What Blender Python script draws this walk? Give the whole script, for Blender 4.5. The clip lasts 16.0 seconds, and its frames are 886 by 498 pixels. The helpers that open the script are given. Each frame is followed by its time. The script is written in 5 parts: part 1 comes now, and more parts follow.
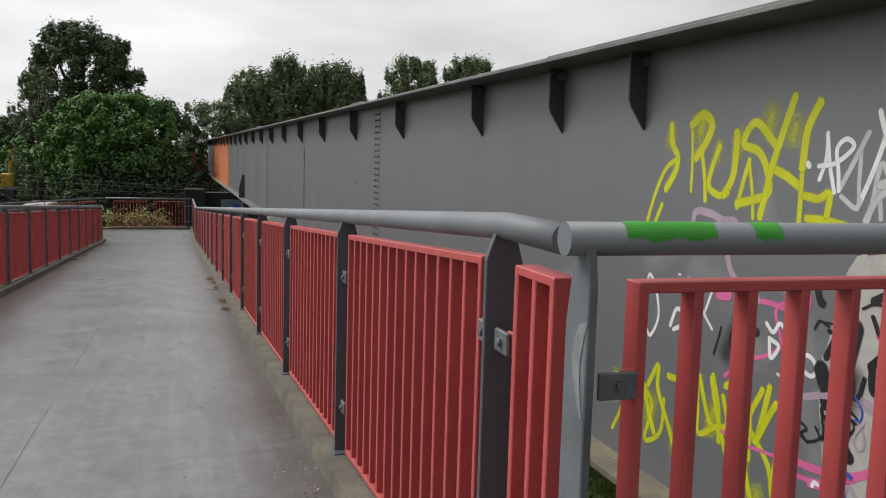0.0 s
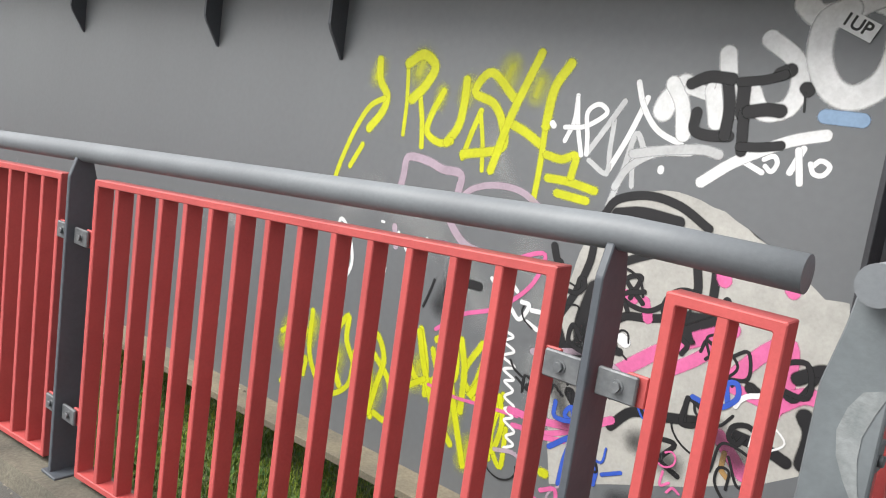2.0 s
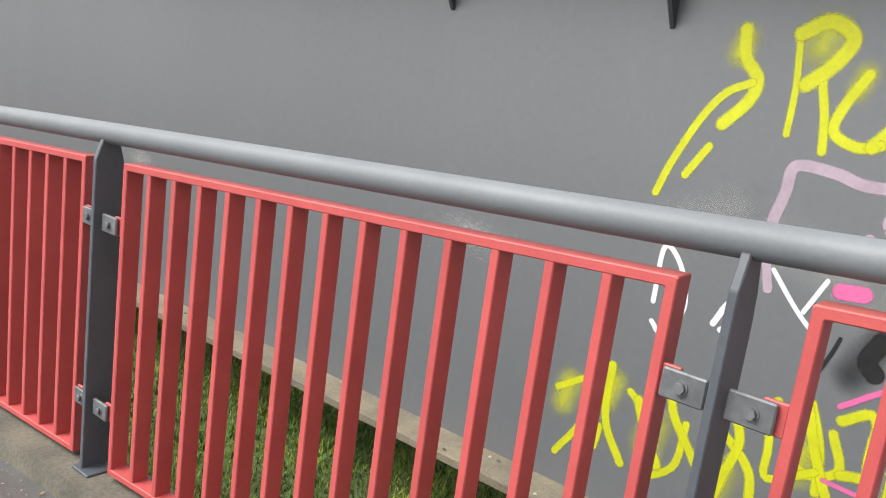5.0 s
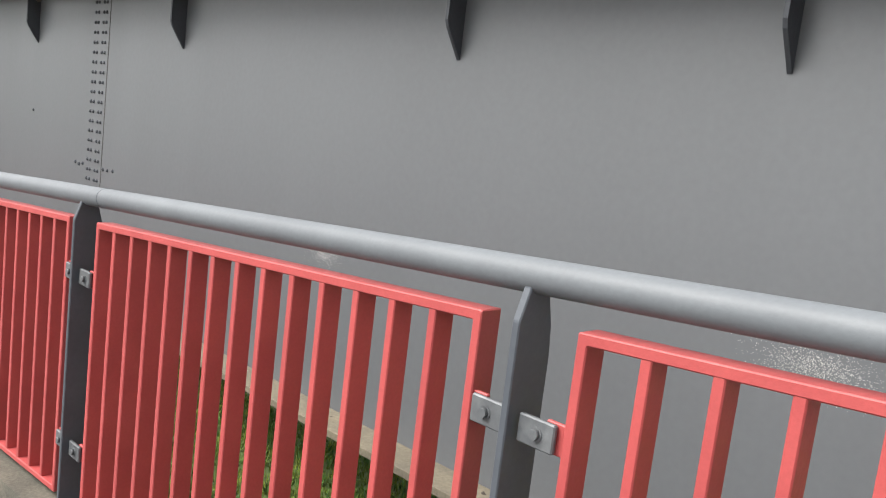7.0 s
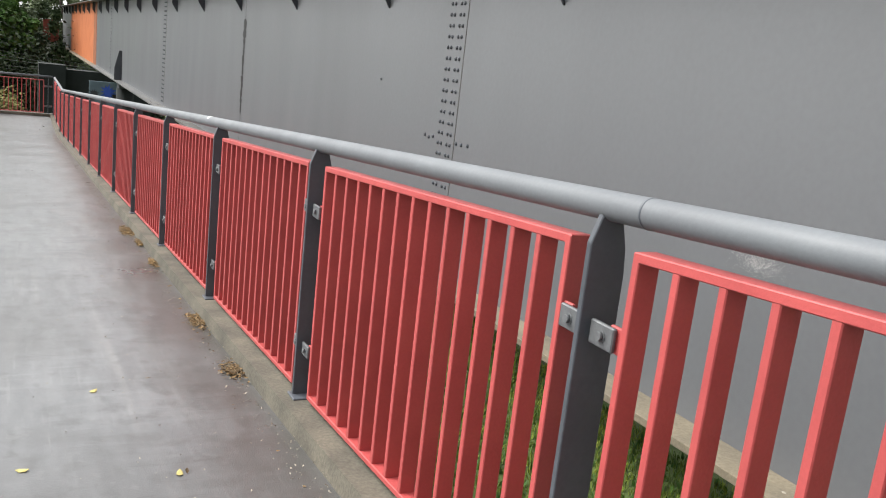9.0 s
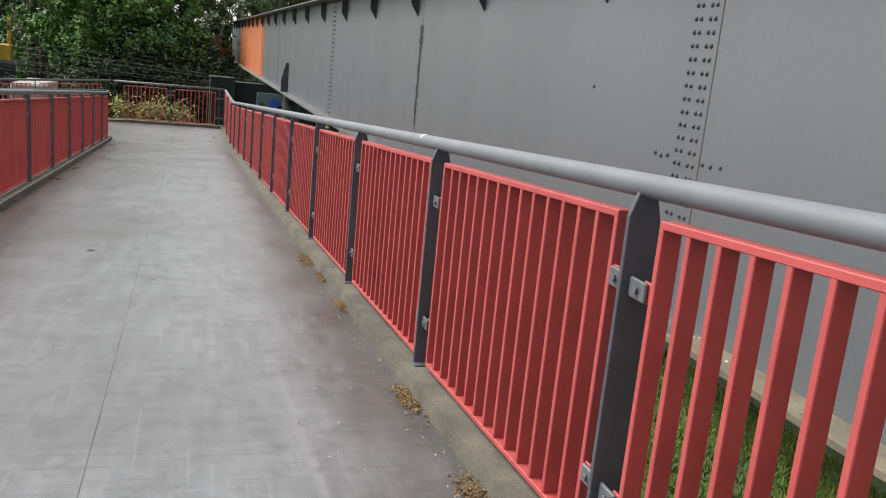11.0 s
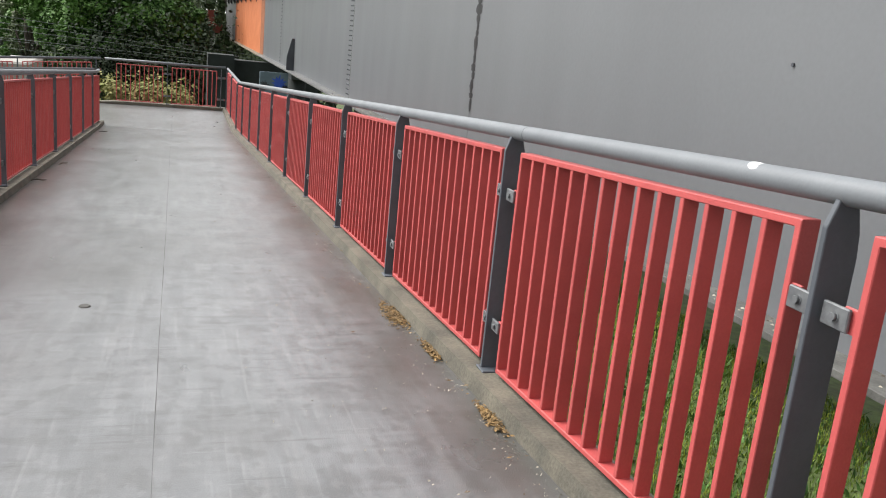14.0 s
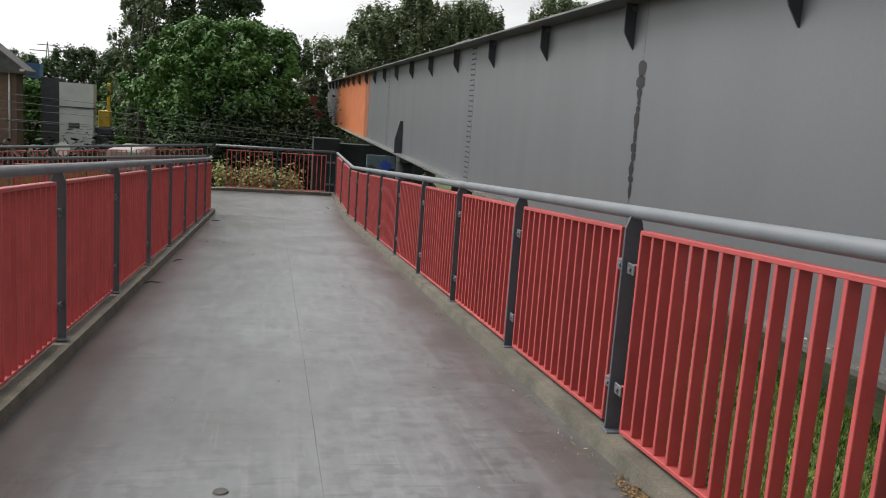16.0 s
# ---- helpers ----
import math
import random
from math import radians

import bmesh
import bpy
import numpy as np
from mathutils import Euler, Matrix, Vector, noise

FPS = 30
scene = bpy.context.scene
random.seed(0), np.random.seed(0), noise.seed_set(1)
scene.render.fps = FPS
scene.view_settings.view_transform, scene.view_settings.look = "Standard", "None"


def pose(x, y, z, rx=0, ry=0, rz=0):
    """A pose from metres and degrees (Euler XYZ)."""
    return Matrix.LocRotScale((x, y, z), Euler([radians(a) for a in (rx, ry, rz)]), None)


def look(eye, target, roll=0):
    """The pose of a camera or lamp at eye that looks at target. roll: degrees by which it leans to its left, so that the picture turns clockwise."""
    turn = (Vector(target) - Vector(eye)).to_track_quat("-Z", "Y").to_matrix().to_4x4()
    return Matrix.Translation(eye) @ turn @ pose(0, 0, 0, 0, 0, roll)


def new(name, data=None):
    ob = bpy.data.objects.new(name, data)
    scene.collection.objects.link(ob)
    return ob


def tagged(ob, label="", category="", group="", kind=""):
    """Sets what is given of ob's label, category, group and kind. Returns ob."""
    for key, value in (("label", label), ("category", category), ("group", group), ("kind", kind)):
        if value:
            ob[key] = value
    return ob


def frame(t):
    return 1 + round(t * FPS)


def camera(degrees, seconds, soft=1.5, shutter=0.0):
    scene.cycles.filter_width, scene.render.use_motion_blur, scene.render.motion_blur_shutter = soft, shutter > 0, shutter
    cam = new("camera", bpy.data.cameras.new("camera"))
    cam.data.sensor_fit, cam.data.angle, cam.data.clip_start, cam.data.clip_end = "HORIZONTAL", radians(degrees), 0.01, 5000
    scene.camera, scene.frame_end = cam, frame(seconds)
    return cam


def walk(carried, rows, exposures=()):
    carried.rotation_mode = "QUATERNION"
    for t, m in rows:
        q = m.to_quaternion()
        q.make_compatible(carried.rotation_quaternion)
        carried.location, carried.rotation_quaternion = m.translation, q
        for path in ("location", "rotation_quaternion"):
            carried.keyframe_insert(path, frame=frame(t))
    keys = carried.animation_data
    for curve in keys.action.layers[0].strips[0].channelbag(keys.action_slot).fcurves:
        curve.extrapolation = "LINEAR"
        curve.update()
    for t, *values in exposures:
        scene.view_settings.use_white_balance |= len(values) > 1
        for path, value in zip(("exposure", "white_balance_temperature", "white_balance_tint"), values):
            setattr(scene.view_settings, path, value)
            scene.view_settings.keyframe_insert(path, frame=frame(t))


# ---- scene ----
cam = camera(55.04, 16.0, soft=1.05)
PATH = [
    (0, (-0.730, -1.946, 1.385), (-0.125, -0.052, 1.167), 1.6),
    (0.5, (-0.920, -1.643, 1.410), (0.082, 0.072, 1.179), 3.2),
    (1, (-1.150, -1.335, 1.411), (0.199, 0.129, 1.222), 5.1),
    (1.5, (-1.290, -1.039, 1.396), (0.230, 0.245, 1.190), 6.5),
    (2, (-1.384, -0.723, 1.401), (0.157, 0.509, 1.074), 8.1),
    (2.5, (-1.468, -0.368, 1.393), (0.161, 0.750, 1.081), 9.4),
    (3, (-1.467, -0.007, 1.388), (0.187, 1.071, 1.069), 8.8),
    (3.5, (-1.460, 0.366, 1.372), (0.164, 1.479, 1.022), 9.2),
    (4, (-1.442, 0.748, 1.337), (0.159, 1.886, 0.959), 9.1),
    (4.2, (-1.428, 0.900, 1.332), (0.166, 2.045, 0.948), 9.0),
    (6.3, (-1.253, 2.551, 1.244), (0.149, 3.929, 0.877), 6.3),
    (6.5, (-1.239, 2.687, 1.238), (0.166, 4.076, 0.923), 6.6),
    (7, (-1.181, 3.083, 1.202), (0.243, 4.460, 0.923), 6.9),
    (7.5, (-1.151, 3.450, 1.168), (0.250, 4.846, 0.870), 6.9),
    (8, (-1.101, 3.808, 1.142), (0.125, 5.350, 0.800), 7.7),
    (8.5, (-1.125, 4.144, 1.103), (-0.026, 5.773, 0.730), 8.4),
    (9, (-1.124, 4.517, 1.090), (-0.220, 6.250, 0.668), 6.5),
    (9.5, (-1.106, 4.879, 1.090), (-0.396, 6.709, 0.708), 6.0),
    (10, (-1.125, 5.221, 1.039), (-0.424, 7.055, 0.660), 6.7),
    (10.2, (-1.129, 5.353, 1.036), (-0.491, 7.208, 0.646), 6.3),
    (12.3, (-1.219, 7.028, 0.886), (-0.674, 8.885, 0.381), 4.7),
    (12.5, (-1.225, 7.192, 0.902), (-0.715, 9.056, 0.384), 3.5),
    (13, (-1.282, 7.620, 0.862), (-0.716, 9.470, 0.355), 4.9),
    (13.5, (-1.361, 8.014, 0.841), (-0.733, 9.849, 0.354), 5.2),
    (14, (-1.418, 8.409, 0.826), (-0.810, 10.252, 0.343), 5.6),
    (14.5, (-1.529, 8.819, 0.814), (-0.867, 10.648, 0.348), 5.2),
    (15, (-1.594, 9.262, 0.795), (-1.111, 11.170, 0.436), 4.1),
    (15.5, (-1.662, 9.666, 0.770), (-1.238, 11.597, 0.467), 5.0),
    (16, (-1.728, 10.043, 0.746), (-1.329, 11.976, 0.423), 4.1),
]
EXPOSURES = [(0, 0.05), (0.5, 0.20), (1, 0.37), (1.5, 0.73), (2, 0.90), (3.5, 0.90), (4.2, 0.90), (6.5, 1.02), (7, 0.95), (7.5, 0.9), (9, 0.93), (9.5, 0.77), (10, 0.51), (12.5, 0.93), (14, 0.95), (14.5, 0.80), (15, 0.57), (16, 0.33)]
walk(cam, [(t, look(e, a, r)) for t, e, a, r in PATH], EXPOSURES)

# ---- world and light ----
world = bpy.data.worlds.new("overcast_sky")
scene.world = world
world.use_nodes = True
wn, wl = world.node_tree.nodes, world.node_tree.links
wn.clear()
sky = wn.new("ShaderNodeTexSky")
sky.sky_type, sky.sun_disc = "NISHITA", False
sky.sun_elevation, sky.sun_rotation = radians(48), radians(309)
sky.air_density, sky.dust_density, sky.ozone_density = 1.0, 4.0, 1.0
soft_sky = wn.new("ShaderNodeHueSaturation")
soft_sky.inputs["Saturation"].default_value = 0.12
coord = wn.new("ShaderNodeTexCoord")
cloud_map = wn.new("ShaderNodeMapping")
cloud_map.inputs["Scale"].default_value = (1.6, 1.6, 5.0)
cloud = wn.new("ShaderNodeTexNoise")
cloud.inputs["Scale"].default_value, cloud.inputs["Detail"].default_value = 2.2, 6
cloud_ramp = wn.new("ShaderNodeValToRGB")
cloud_ramp.color_ramp.elements[0].position, cloud_ramp.color_ramp.elements[1].position = 0.34, 0.66
cloud_ramp.color_ramp.elements[0].color = (5.7, 5.8, 5.95, 1)
cloud_ramp.color_ramp.elements[1].color = (8.6, 8.6, 8.6, 1)
blend = wn.new("ShaderNodeMixRGB")
blend.inputs[0].default_value = 0.8
back = wn.new("ShaderNodeBackground")
back.inputs["Strength"].default_value = 0.102
wout = wn.new("ShaderNodeOutputWorld")
wl.new(sky.outputs[0], soft_sky.inputs["Color"])
wl.new(coord.outputs["Generated"], cloud_map.inputs[0])
wl.new(cloud_map.outputs[0], cloud.inputs["Vector"])
wl.new(cloud.outputs[0], cloud_ramp.inputs[0])
wl.new(soft_sky.outputs[0], blend.inputs[1])
wl.new(cloud_ramp.outputs[0], blend.inputs[2])
# the overcast is brighter on the sun's side
toward = wn.new("ShaderNodeVectorMath")
toward.operation = "DOT_PRODUCT"
toward.inputs[1].default_value = (-0.80, 0.50, 0.33)
glow = wn.new("ShaderNodeMapRange")
glow.inputs[1].default_value, glow.inputs[2].default_value, glow.inputs[3].default_value, glow.inputs[4].default_value = -1, 1, 0.45, 1.4
shine = wn.new("ShaderNodeVectorMath")
shine.operation = "SCALE"
wl.new(coord.outputs["Generated"], toward.inputs[0])
wl.new(toward.outputs["Value"], glow.inputs[0])
wl.new(blend.outputs[0], shine.inputs[0])
wl.new(glow.outputs[0], shine.inputs["Scale"])
wl.new(shine.outputs[0], back.inputs["Color"])
wl.new(back.outputs[0], wout.inputs[0])

sun_data = bpy.data.lights.new("sun", "SUN")
sun_data.energy, sun_data.angle, sun_data.color = 3.3, radians(38), (1.0, 0.97, 0.92)
sun = new("sun", sun_data)
sun.rotation_euler = (radians(42), 0, radians(-124))


# ---- materials ----
def material(name, base, rough=0.6, metal=0.0, second=None, scale=3.0, amount=0.6, bump=0.15, bump_scale=60.0,
             fine=0.12, detail=5.0, vary=0.0, stretch=(1, 1, 1), spec=0.4, island=0.0):
    """Two colours mixed by a large pattern, a fine grain over both, and a fine relief."""
    m = bpy.data.materials.new(name)
    m.use_nodes = True
    n, l = m.node_tree.nodes, m.node_tree.links
    b = n["Principled BSDF"]
    b.inputs["Metallic"].default_value = metal
    b.inputs["Specular IOR Level"].default_value = spec
    tc = n.new("ShaderNodeTexCoord")
    geo = n.new("ShaderNodeNewGeometry")
    mp = n.new("ShaderNodeMapping")
    mp.inputs["Scale"].default_value = stretch
    l.new(geo.outputs["Position"], mp.inputs[0])
    big = n.new("ShaderNodeTexNoise")
    big.inputs["Scale"].default_value, big.inputs["Detail"].default_value = scale, detail
    l.new(mp.outputs[0], big.inputs["Vector"])
    ramp = n.new("ShaderNodeMapRange")
    ramp.inputs[1].default_value, ramp.inputs[2].default_value = 0.5 - 0.28 * amount, 0.5 + 0.28 * amount
    l.new(big.outputs[0], ramp.inputs[0])
    mix = n.new("ShaderNodeMixRGB")
    mix.inputs[1].default_value = (*base, 1)
    mix.inputs[2].default_value = (*(second or [c * 0.75 for c in base]), 1)
    l.new(ramp.outputs[0], mix.inputs[0])
    grain = n.new("ShaderNodeTexNoise")
    grain.inputs["Scale"].default_value, grain.inputs["Detail"].default_value = bump_scale, 4
    l.new(geo.outputs["Position"], grain.inputs["Vector"])
    gr = n.new("ShaderNodeMapRange")
    gr.inputs[1].default_value, gr.inputs[2].default_value = 0.25, 0.75
    gr.inputs[3].default_value, gr.inputs[4].default_value = 1 - fine, 1 + fine
    l.new(grain.outputs[0], gr.inputs[0])
    mul = n.new("ShaderNodeVectorMath")
    mul.operation = "SCALE"
    l.new(mix.outputs[0], mul.inputs[0])
    l.new(gr.outputs[0], mul.inputs["Scale"])
    last = mul.outputs[0]
    if vary or island:
        info = n.new("ShaderNodeObjectInfo")
        vr = n.new("ShaderNodeMapRange")
        width = vary or island
        vr.inputs[3].default_value, vr.inputs[4].default_value = 1 - width, 1 + width
        l.new(geo.outputs["Random Per Island"] if island else info.outputs["Random"], vr.inputs[0])
        mul2 = n.new("ShaderNodeVectorMath")
        mul2.operation = "SCALE"
        l.new(last, mul2.inputs[0])
        l.new(vr.outputs[0], mul2.inputs["Scale"])
        last = mul2.outputs[0]
    l.new(last, b.inputs["Base Color"])
    rr = n.new("ShaderNodeMapRange")
    rr.inputs[3].default_value, rr.inputs[4].default_value = max(rough - 0.1, 0.05), min(rough + 0.12, 1)
    l.new(big.outputs[0], rr.inputs[0])
    l.new(rr.outputs[0], b.inputs["Roughness"])
    if bump:
        bp = n.new("ShaderNodeBump")
        bp.inputs["Strength"].default_value, bp.inputs["Distance"].default_value = bump, 0.01
        l.new(grain.outputs[0], bp.inputs["Height"])
        l.new(bp.outputs[0], b.inputs["Normal"])
    return m


GIRDER = material("grey_bridge_paint", (0.12, 0.127, 0.136), 0.4, second=(0.106, 0.112, 0.12), scale=0.6, bump=0.05, bump_scale=25, fine=0.04, stretch=(1, 1, 0.25), spec=0.6)
GIRDER_DARK = material("dark_bridge_paint", (0.06, 0.065, 0.075), 0.55, second=(0.045, 0.05, 0.06), scale=2, fine=0.08)
# bridge paint darkened both for black tagging and for shade on the stiffeners
TAGGED_SHADED_STEEL = material("tagged_and_shaded_bridge_paint", (0.034, 0.036, 0.042), 0.6, second=(0.022, 0.023, 0.027), scale=3, fine=0.15)
FLANGE = material("weathered_flange_paint", (0.075, 0.079, 0.084), 0.55, second=(0.14, 0.14, 0.135), scale=2.5, amount=0.5)
ORANGE = material("orange_primer", (0.44, 0.14, 0.05), 0.6, second=(0.36, 0.105, 0.04), scale=1.2, fine=0.08)
LEDGE = material("dusty_ledge_paint", (0.19, 0.162, 0.115), 0.85, second=(0.12, 0.105, 0.08), scale=3, fine=0.2, bump=0.3)
LEDGE_GREY = material("dirty_grey_ledge_paint", (0.105, 0.105, 0.1), 0.8, second=(0.06, 0.059, 0.055), scale=4, fine=0.2, bump=0.25)
RAIL = material("grey_rail_paint", (0.14, 0.153, 0.165), 0.52, second=(0.12, 0.13, 0.142), scale=4, bump=0.06, bump_scale=90, fine=0.05)
POST = material("dark_grey_post_paint", (0.075, 0.085, 0.1), 0.45, second=(0.06, 0.068, 0.08), scale=5, bump=0.06, fine=0.07, vary=0.08)
WORN_POST = material("pale_worn_post_paint", (0.125, 0.14, 0.15), 0.5, second=(0.085, 0.097, 0.105), scale=5, bump=0.06, fine=0.07)
SCUFF = material("rubbed_pale_paint", (0.2, 0.215, 0.22), 0.6, second=(0.14, 0.155, 0.16), scale=18, fine=0.15)
ZINC = material("galvanised_bracket", (0.15, 0.158, 0.165), 0.5, 0.3, second=(0.1, 0.107, 0.115), scale=20, fine=0.15, vary=0.1)
RED = material("faded_red_paint", (0.405, 0.067, 0.065), 0.5, second=(0.35, 0.052, 0.052), scale=6, bump=0.08, bump_scale=120, fine=0.06, vary=0.06, spec=0.6)


def floor_material():
    """Worn grey coating: pale lengthwise scuffs, blotches across, brown dirt that has gathered along both kerbs."""
    m = material("worn_ramp_coating", (0.084, 0.087, 0.091), 0.31, second=(0.126, 0.131, 0.137), scale=2.2, amount=1.0, bump=0.14, bump_scale=150, fine=0.09, stretch=(1.5, 0.7, 1), detail=9, spec=0.65)
    n, l = m.node_tree.nodes, m.node_tree.links
    b = n["Principled BSDF"]
    before = b.inputs["Base Color"].links[0].from_socket
    geo = n.new("ShaderNodeNewGeometry")

    def pattern(stretch, scale, lo, hi, detail=6):
        mp = n.new("ShaderNodeMapping")
        mp.inputs["Scale"].default_value = stretch
        mp.inputs["Rotation"].default_value = (0, 0, 0.05)
        tex = n.new("ShaderNodeTexNoise")
        tex.inputs["Scale"].default_value, tex.inputs["Detail"].default_value = scale, detail
        rng = n.new("ShaderNodeMapRange")
        rng.inputs[1].default_value, rng.inputs[2].default_value = lo, hi
        l.new(geo.outputs["Position"], mp.inputs[0])
        l.new(mp.outputs[0], tex.inputs["Vector"])
        l.new(tex.outputs[0], rng.inputs[0])
        return rng.outputs[0]

    def mixed(factor, below, colour, strength):
        k = n.new("ShaderNodeMath")
        k.operation = "MULTIPLY"
        k.inputs[1].default_value = strength
        l.new(factor, k.inputs[0])
        mx = n.new("ShaderNodeMixRGB")
        mx.inputs[2].default_value = (*colour, 1)
        l.new(k.outputs[0], mx.inputs[0])
        l.new(below, mx.inputs[1])
        return mx.outputs[0]

    col = mixed(pattern((9, 1.1, 1), 1.6, 0.42, 0.75, 9), before, (0.214, 0.222, 0.23), 0.38)
    col = mixed(pattern((1.8, 9, 1), 1.2, 0.5, 0.75, 9), col, (0.218, 0.226, 0.235), 0.3)
    col = mixed(pattern((45, 2.2, 1), 1.0, 0.6, 0.72, 3), col, (0.29, 0.295, 0.3), 0.15)
    col = mixed(pattern((3, 38, 1), 1.0, 0.64, 0.74, 3), col, (0.29, 0.295, 0.3), 0.2)
    col = mixed(pattern((14, 0.4, 1), 1.0, 0.58, 0.8, 4), col, (0.28, 0.275, 0.27), 0.3)
    col = mixed(pattern((1, 1, 1), 0.55, 0.48, 0.66), col, (0.07, 0.069, 0.068), 0.65)
    col = mixed(pattern((1.5, 14, 1), 0.8, 0.55, 0.68, 5), col, (0.07, 0.07, 0.07), 0.3)
    col = mixed(pattern((4, 3, 1), 2.5, 0.52, 0.62, 10), col, (0.055, 0.055, 0.055), 0.4)
    col = mixed(pattern((2.2, 26, 1), 1.0, 0.63, 0.66, 4), col, (0.045, 0.045, 0.045), 0.35)
    col = mixed(pattern((34, 0.9, 1), 1.0, 0.665, 0.69, 2), col, (0.27, 0.27, 0.27), 0.16)
    col = mixed(pattern((6, 5, 1), 3.0, 0.6, 0.66, 8), col, (0.24, 0.24, 0.24), 0.14)
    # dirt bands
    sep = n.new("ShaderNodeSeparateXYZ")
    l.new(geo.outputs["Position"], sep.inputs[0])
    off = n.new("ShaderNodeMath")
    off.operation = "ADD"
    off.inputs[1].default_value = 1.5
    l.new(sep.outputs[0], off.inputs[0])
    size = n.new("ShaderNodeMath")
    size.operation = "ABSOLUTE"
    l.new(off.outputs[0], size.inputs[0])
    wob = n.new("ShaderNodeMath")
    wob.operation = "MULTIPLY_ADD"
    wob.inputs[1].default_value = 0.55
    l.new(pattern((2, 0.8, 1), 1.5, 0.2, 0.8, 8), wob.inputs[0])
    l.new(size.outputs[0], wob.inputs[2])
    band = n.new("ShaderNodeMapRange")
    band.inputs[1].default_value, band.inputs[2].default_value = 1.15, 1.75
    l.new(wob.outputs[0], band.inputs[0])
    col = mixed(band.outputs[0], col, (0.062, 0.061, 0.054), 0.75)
    l.new(col, b.inputs["Base Color"])
    return m


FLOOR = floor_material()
KERB = material("dirty_concrete_kerb", (0.128, 0.116, 0.09), 0.85, second=(0.07, 0.066, 0.054), scale=4, bump=0.4, bump_scale=70, fine=0.25, detail=8)
CONCRETE = material("grey_concrete", (0.3, 0.29, 0.27), 0.85, second=(0.2, 0.19, 0.18), scale=1.2, bump=0.3, bump_scale=40, fine=0.15)
SOIL = material("grassy_soil", (0.06, 0.095, 0.02), 0.95, second=(0.04, 0.05, 0.018), scale=1.5, bump=0.5, bump_scale=15, fine=0.4)
GRASS = material("grass_blades", (0.075, 0.125, 0.02), 0.7, second=(0.25, 0.3, 0.045), scale=1.7, amount=0.5, bump=0, island=0.35, spec=0.2)
WEED = material("broad_weed_leaves", (0.045, 0.11, 0.028), 0.6, second=(0.09, 0.18, 0.04), scale=2, bump=0, island=0.3, spec=0.3)
LEAF_DARK = material("dark_foliage", (0.055, 0.09, 0.035), 0.7, second=(0.04, 0.066, 0.027), scale=0.3, bump=0, island=0.22, spec=0.25)
LEAF_MID = material("fresh_foliage", (0.085, 0.18, 0.036), 0.6, second=(0.05, 0.115, 0.026), scale=0.35, bump=0, island=0.22, spec=0.25)
LEAF_GREY = material("silvery_foliage", (0.14, 0.18, 0.09), 0.65, second=(0.1, 0.135, 0.065), scale=0.35, bump=0, island=0.25, spec=0.3)
# near-black leaf colour with the shade under the tree canopy painted in
LEAF_SHADE = material("shade_toned_foliage", (0.018, 0.03, 0.014), 0.75, second=(0.012, 0.02, 0.01), scale=0.4, bump=0, island=0.3, spec=0.2)
STRAW = material("dry_shrub", (0.27, 0.25, 0.1), 0.8, second=(0.13, 0.16, 0.055), scale=2, bump=0, island=0.3, spec=0.2)
BARK = material("bark", (0.09, 0.075, 0.06), 0.9, second=(0.05, 0.042, 0.035), scale=6, bump=0.5, bump_scale=20)
LITTER = material("fallen_leaves", (0.2, 0.125, 0.045), 0.8, second=(0.13, 0.085, 0.04), scale=5, bump=0, island=0.5)
PALE_LEAF = material("pale_yellow_leaf", (0.5, 0.44, 0.16), 0.7, second=(0.36, 0.3, 0.12), scale=30, bump=0)
CRUMB = material("pale_grit", (0.4, 0.37, 0.3), 0.9, second=(0.2, 0.18, 0.15), scale=9, bump=0, island=0.4)
BRICK = material("brown_brick", (0.16, 0.1, 0.075), 0.85, second=(0.12, 0.08, 0.06), scale=3, bump=0.3)
TILE = material("dark_roof_tiles", (0.09, 0.085, 0.085), 0.7, second=(0.06, 0.055, 0.055), scale=3)
RENDER_WHITE = material("white_render_wall", (0.6, 0.61, 0.6), 0.8, second=(0.5, 0.5, 0.49), scale=0.8)
SLATE = material("dark_cladding", (0.05, 0.055, 0.065), 0.7)
GLASS = material("dark_window_glass", (0.03, 0.035, 0.04), 0.1, bump=0, fine=0.0, spec=0.6)
YELLOW_PAINT = material("yellow_machine_paint", (0.65, 0.42, 0.03), 0.45)
CABLE = material("pale_cable", (0.12, 0.135, 0.135), 0.5)
BLACK_TAR = material("black_sealant", (0.012, 0.012, 0.013), 0.5, fine=0.2)
# concrete darkened in its base colour for the shade under the bridge
SHADED_CONCRETE = material("concrete_with_bridge_shade", (0.016, 0.021, 0.022), 0.9, second=(0.009, 0.012, 0.012), scale=1.5, bump=0.3)
OCHRE = material("dull_ochre_paint", (0.22, 0.15, 0.05), 0.7)
ORANGE_DARK = material("brown_orange_primer", (0.25, 0.085, 0.035), 0.65)
SEAM = material("dark_joint", (0.08, 0.077, 0.072), 0.7)


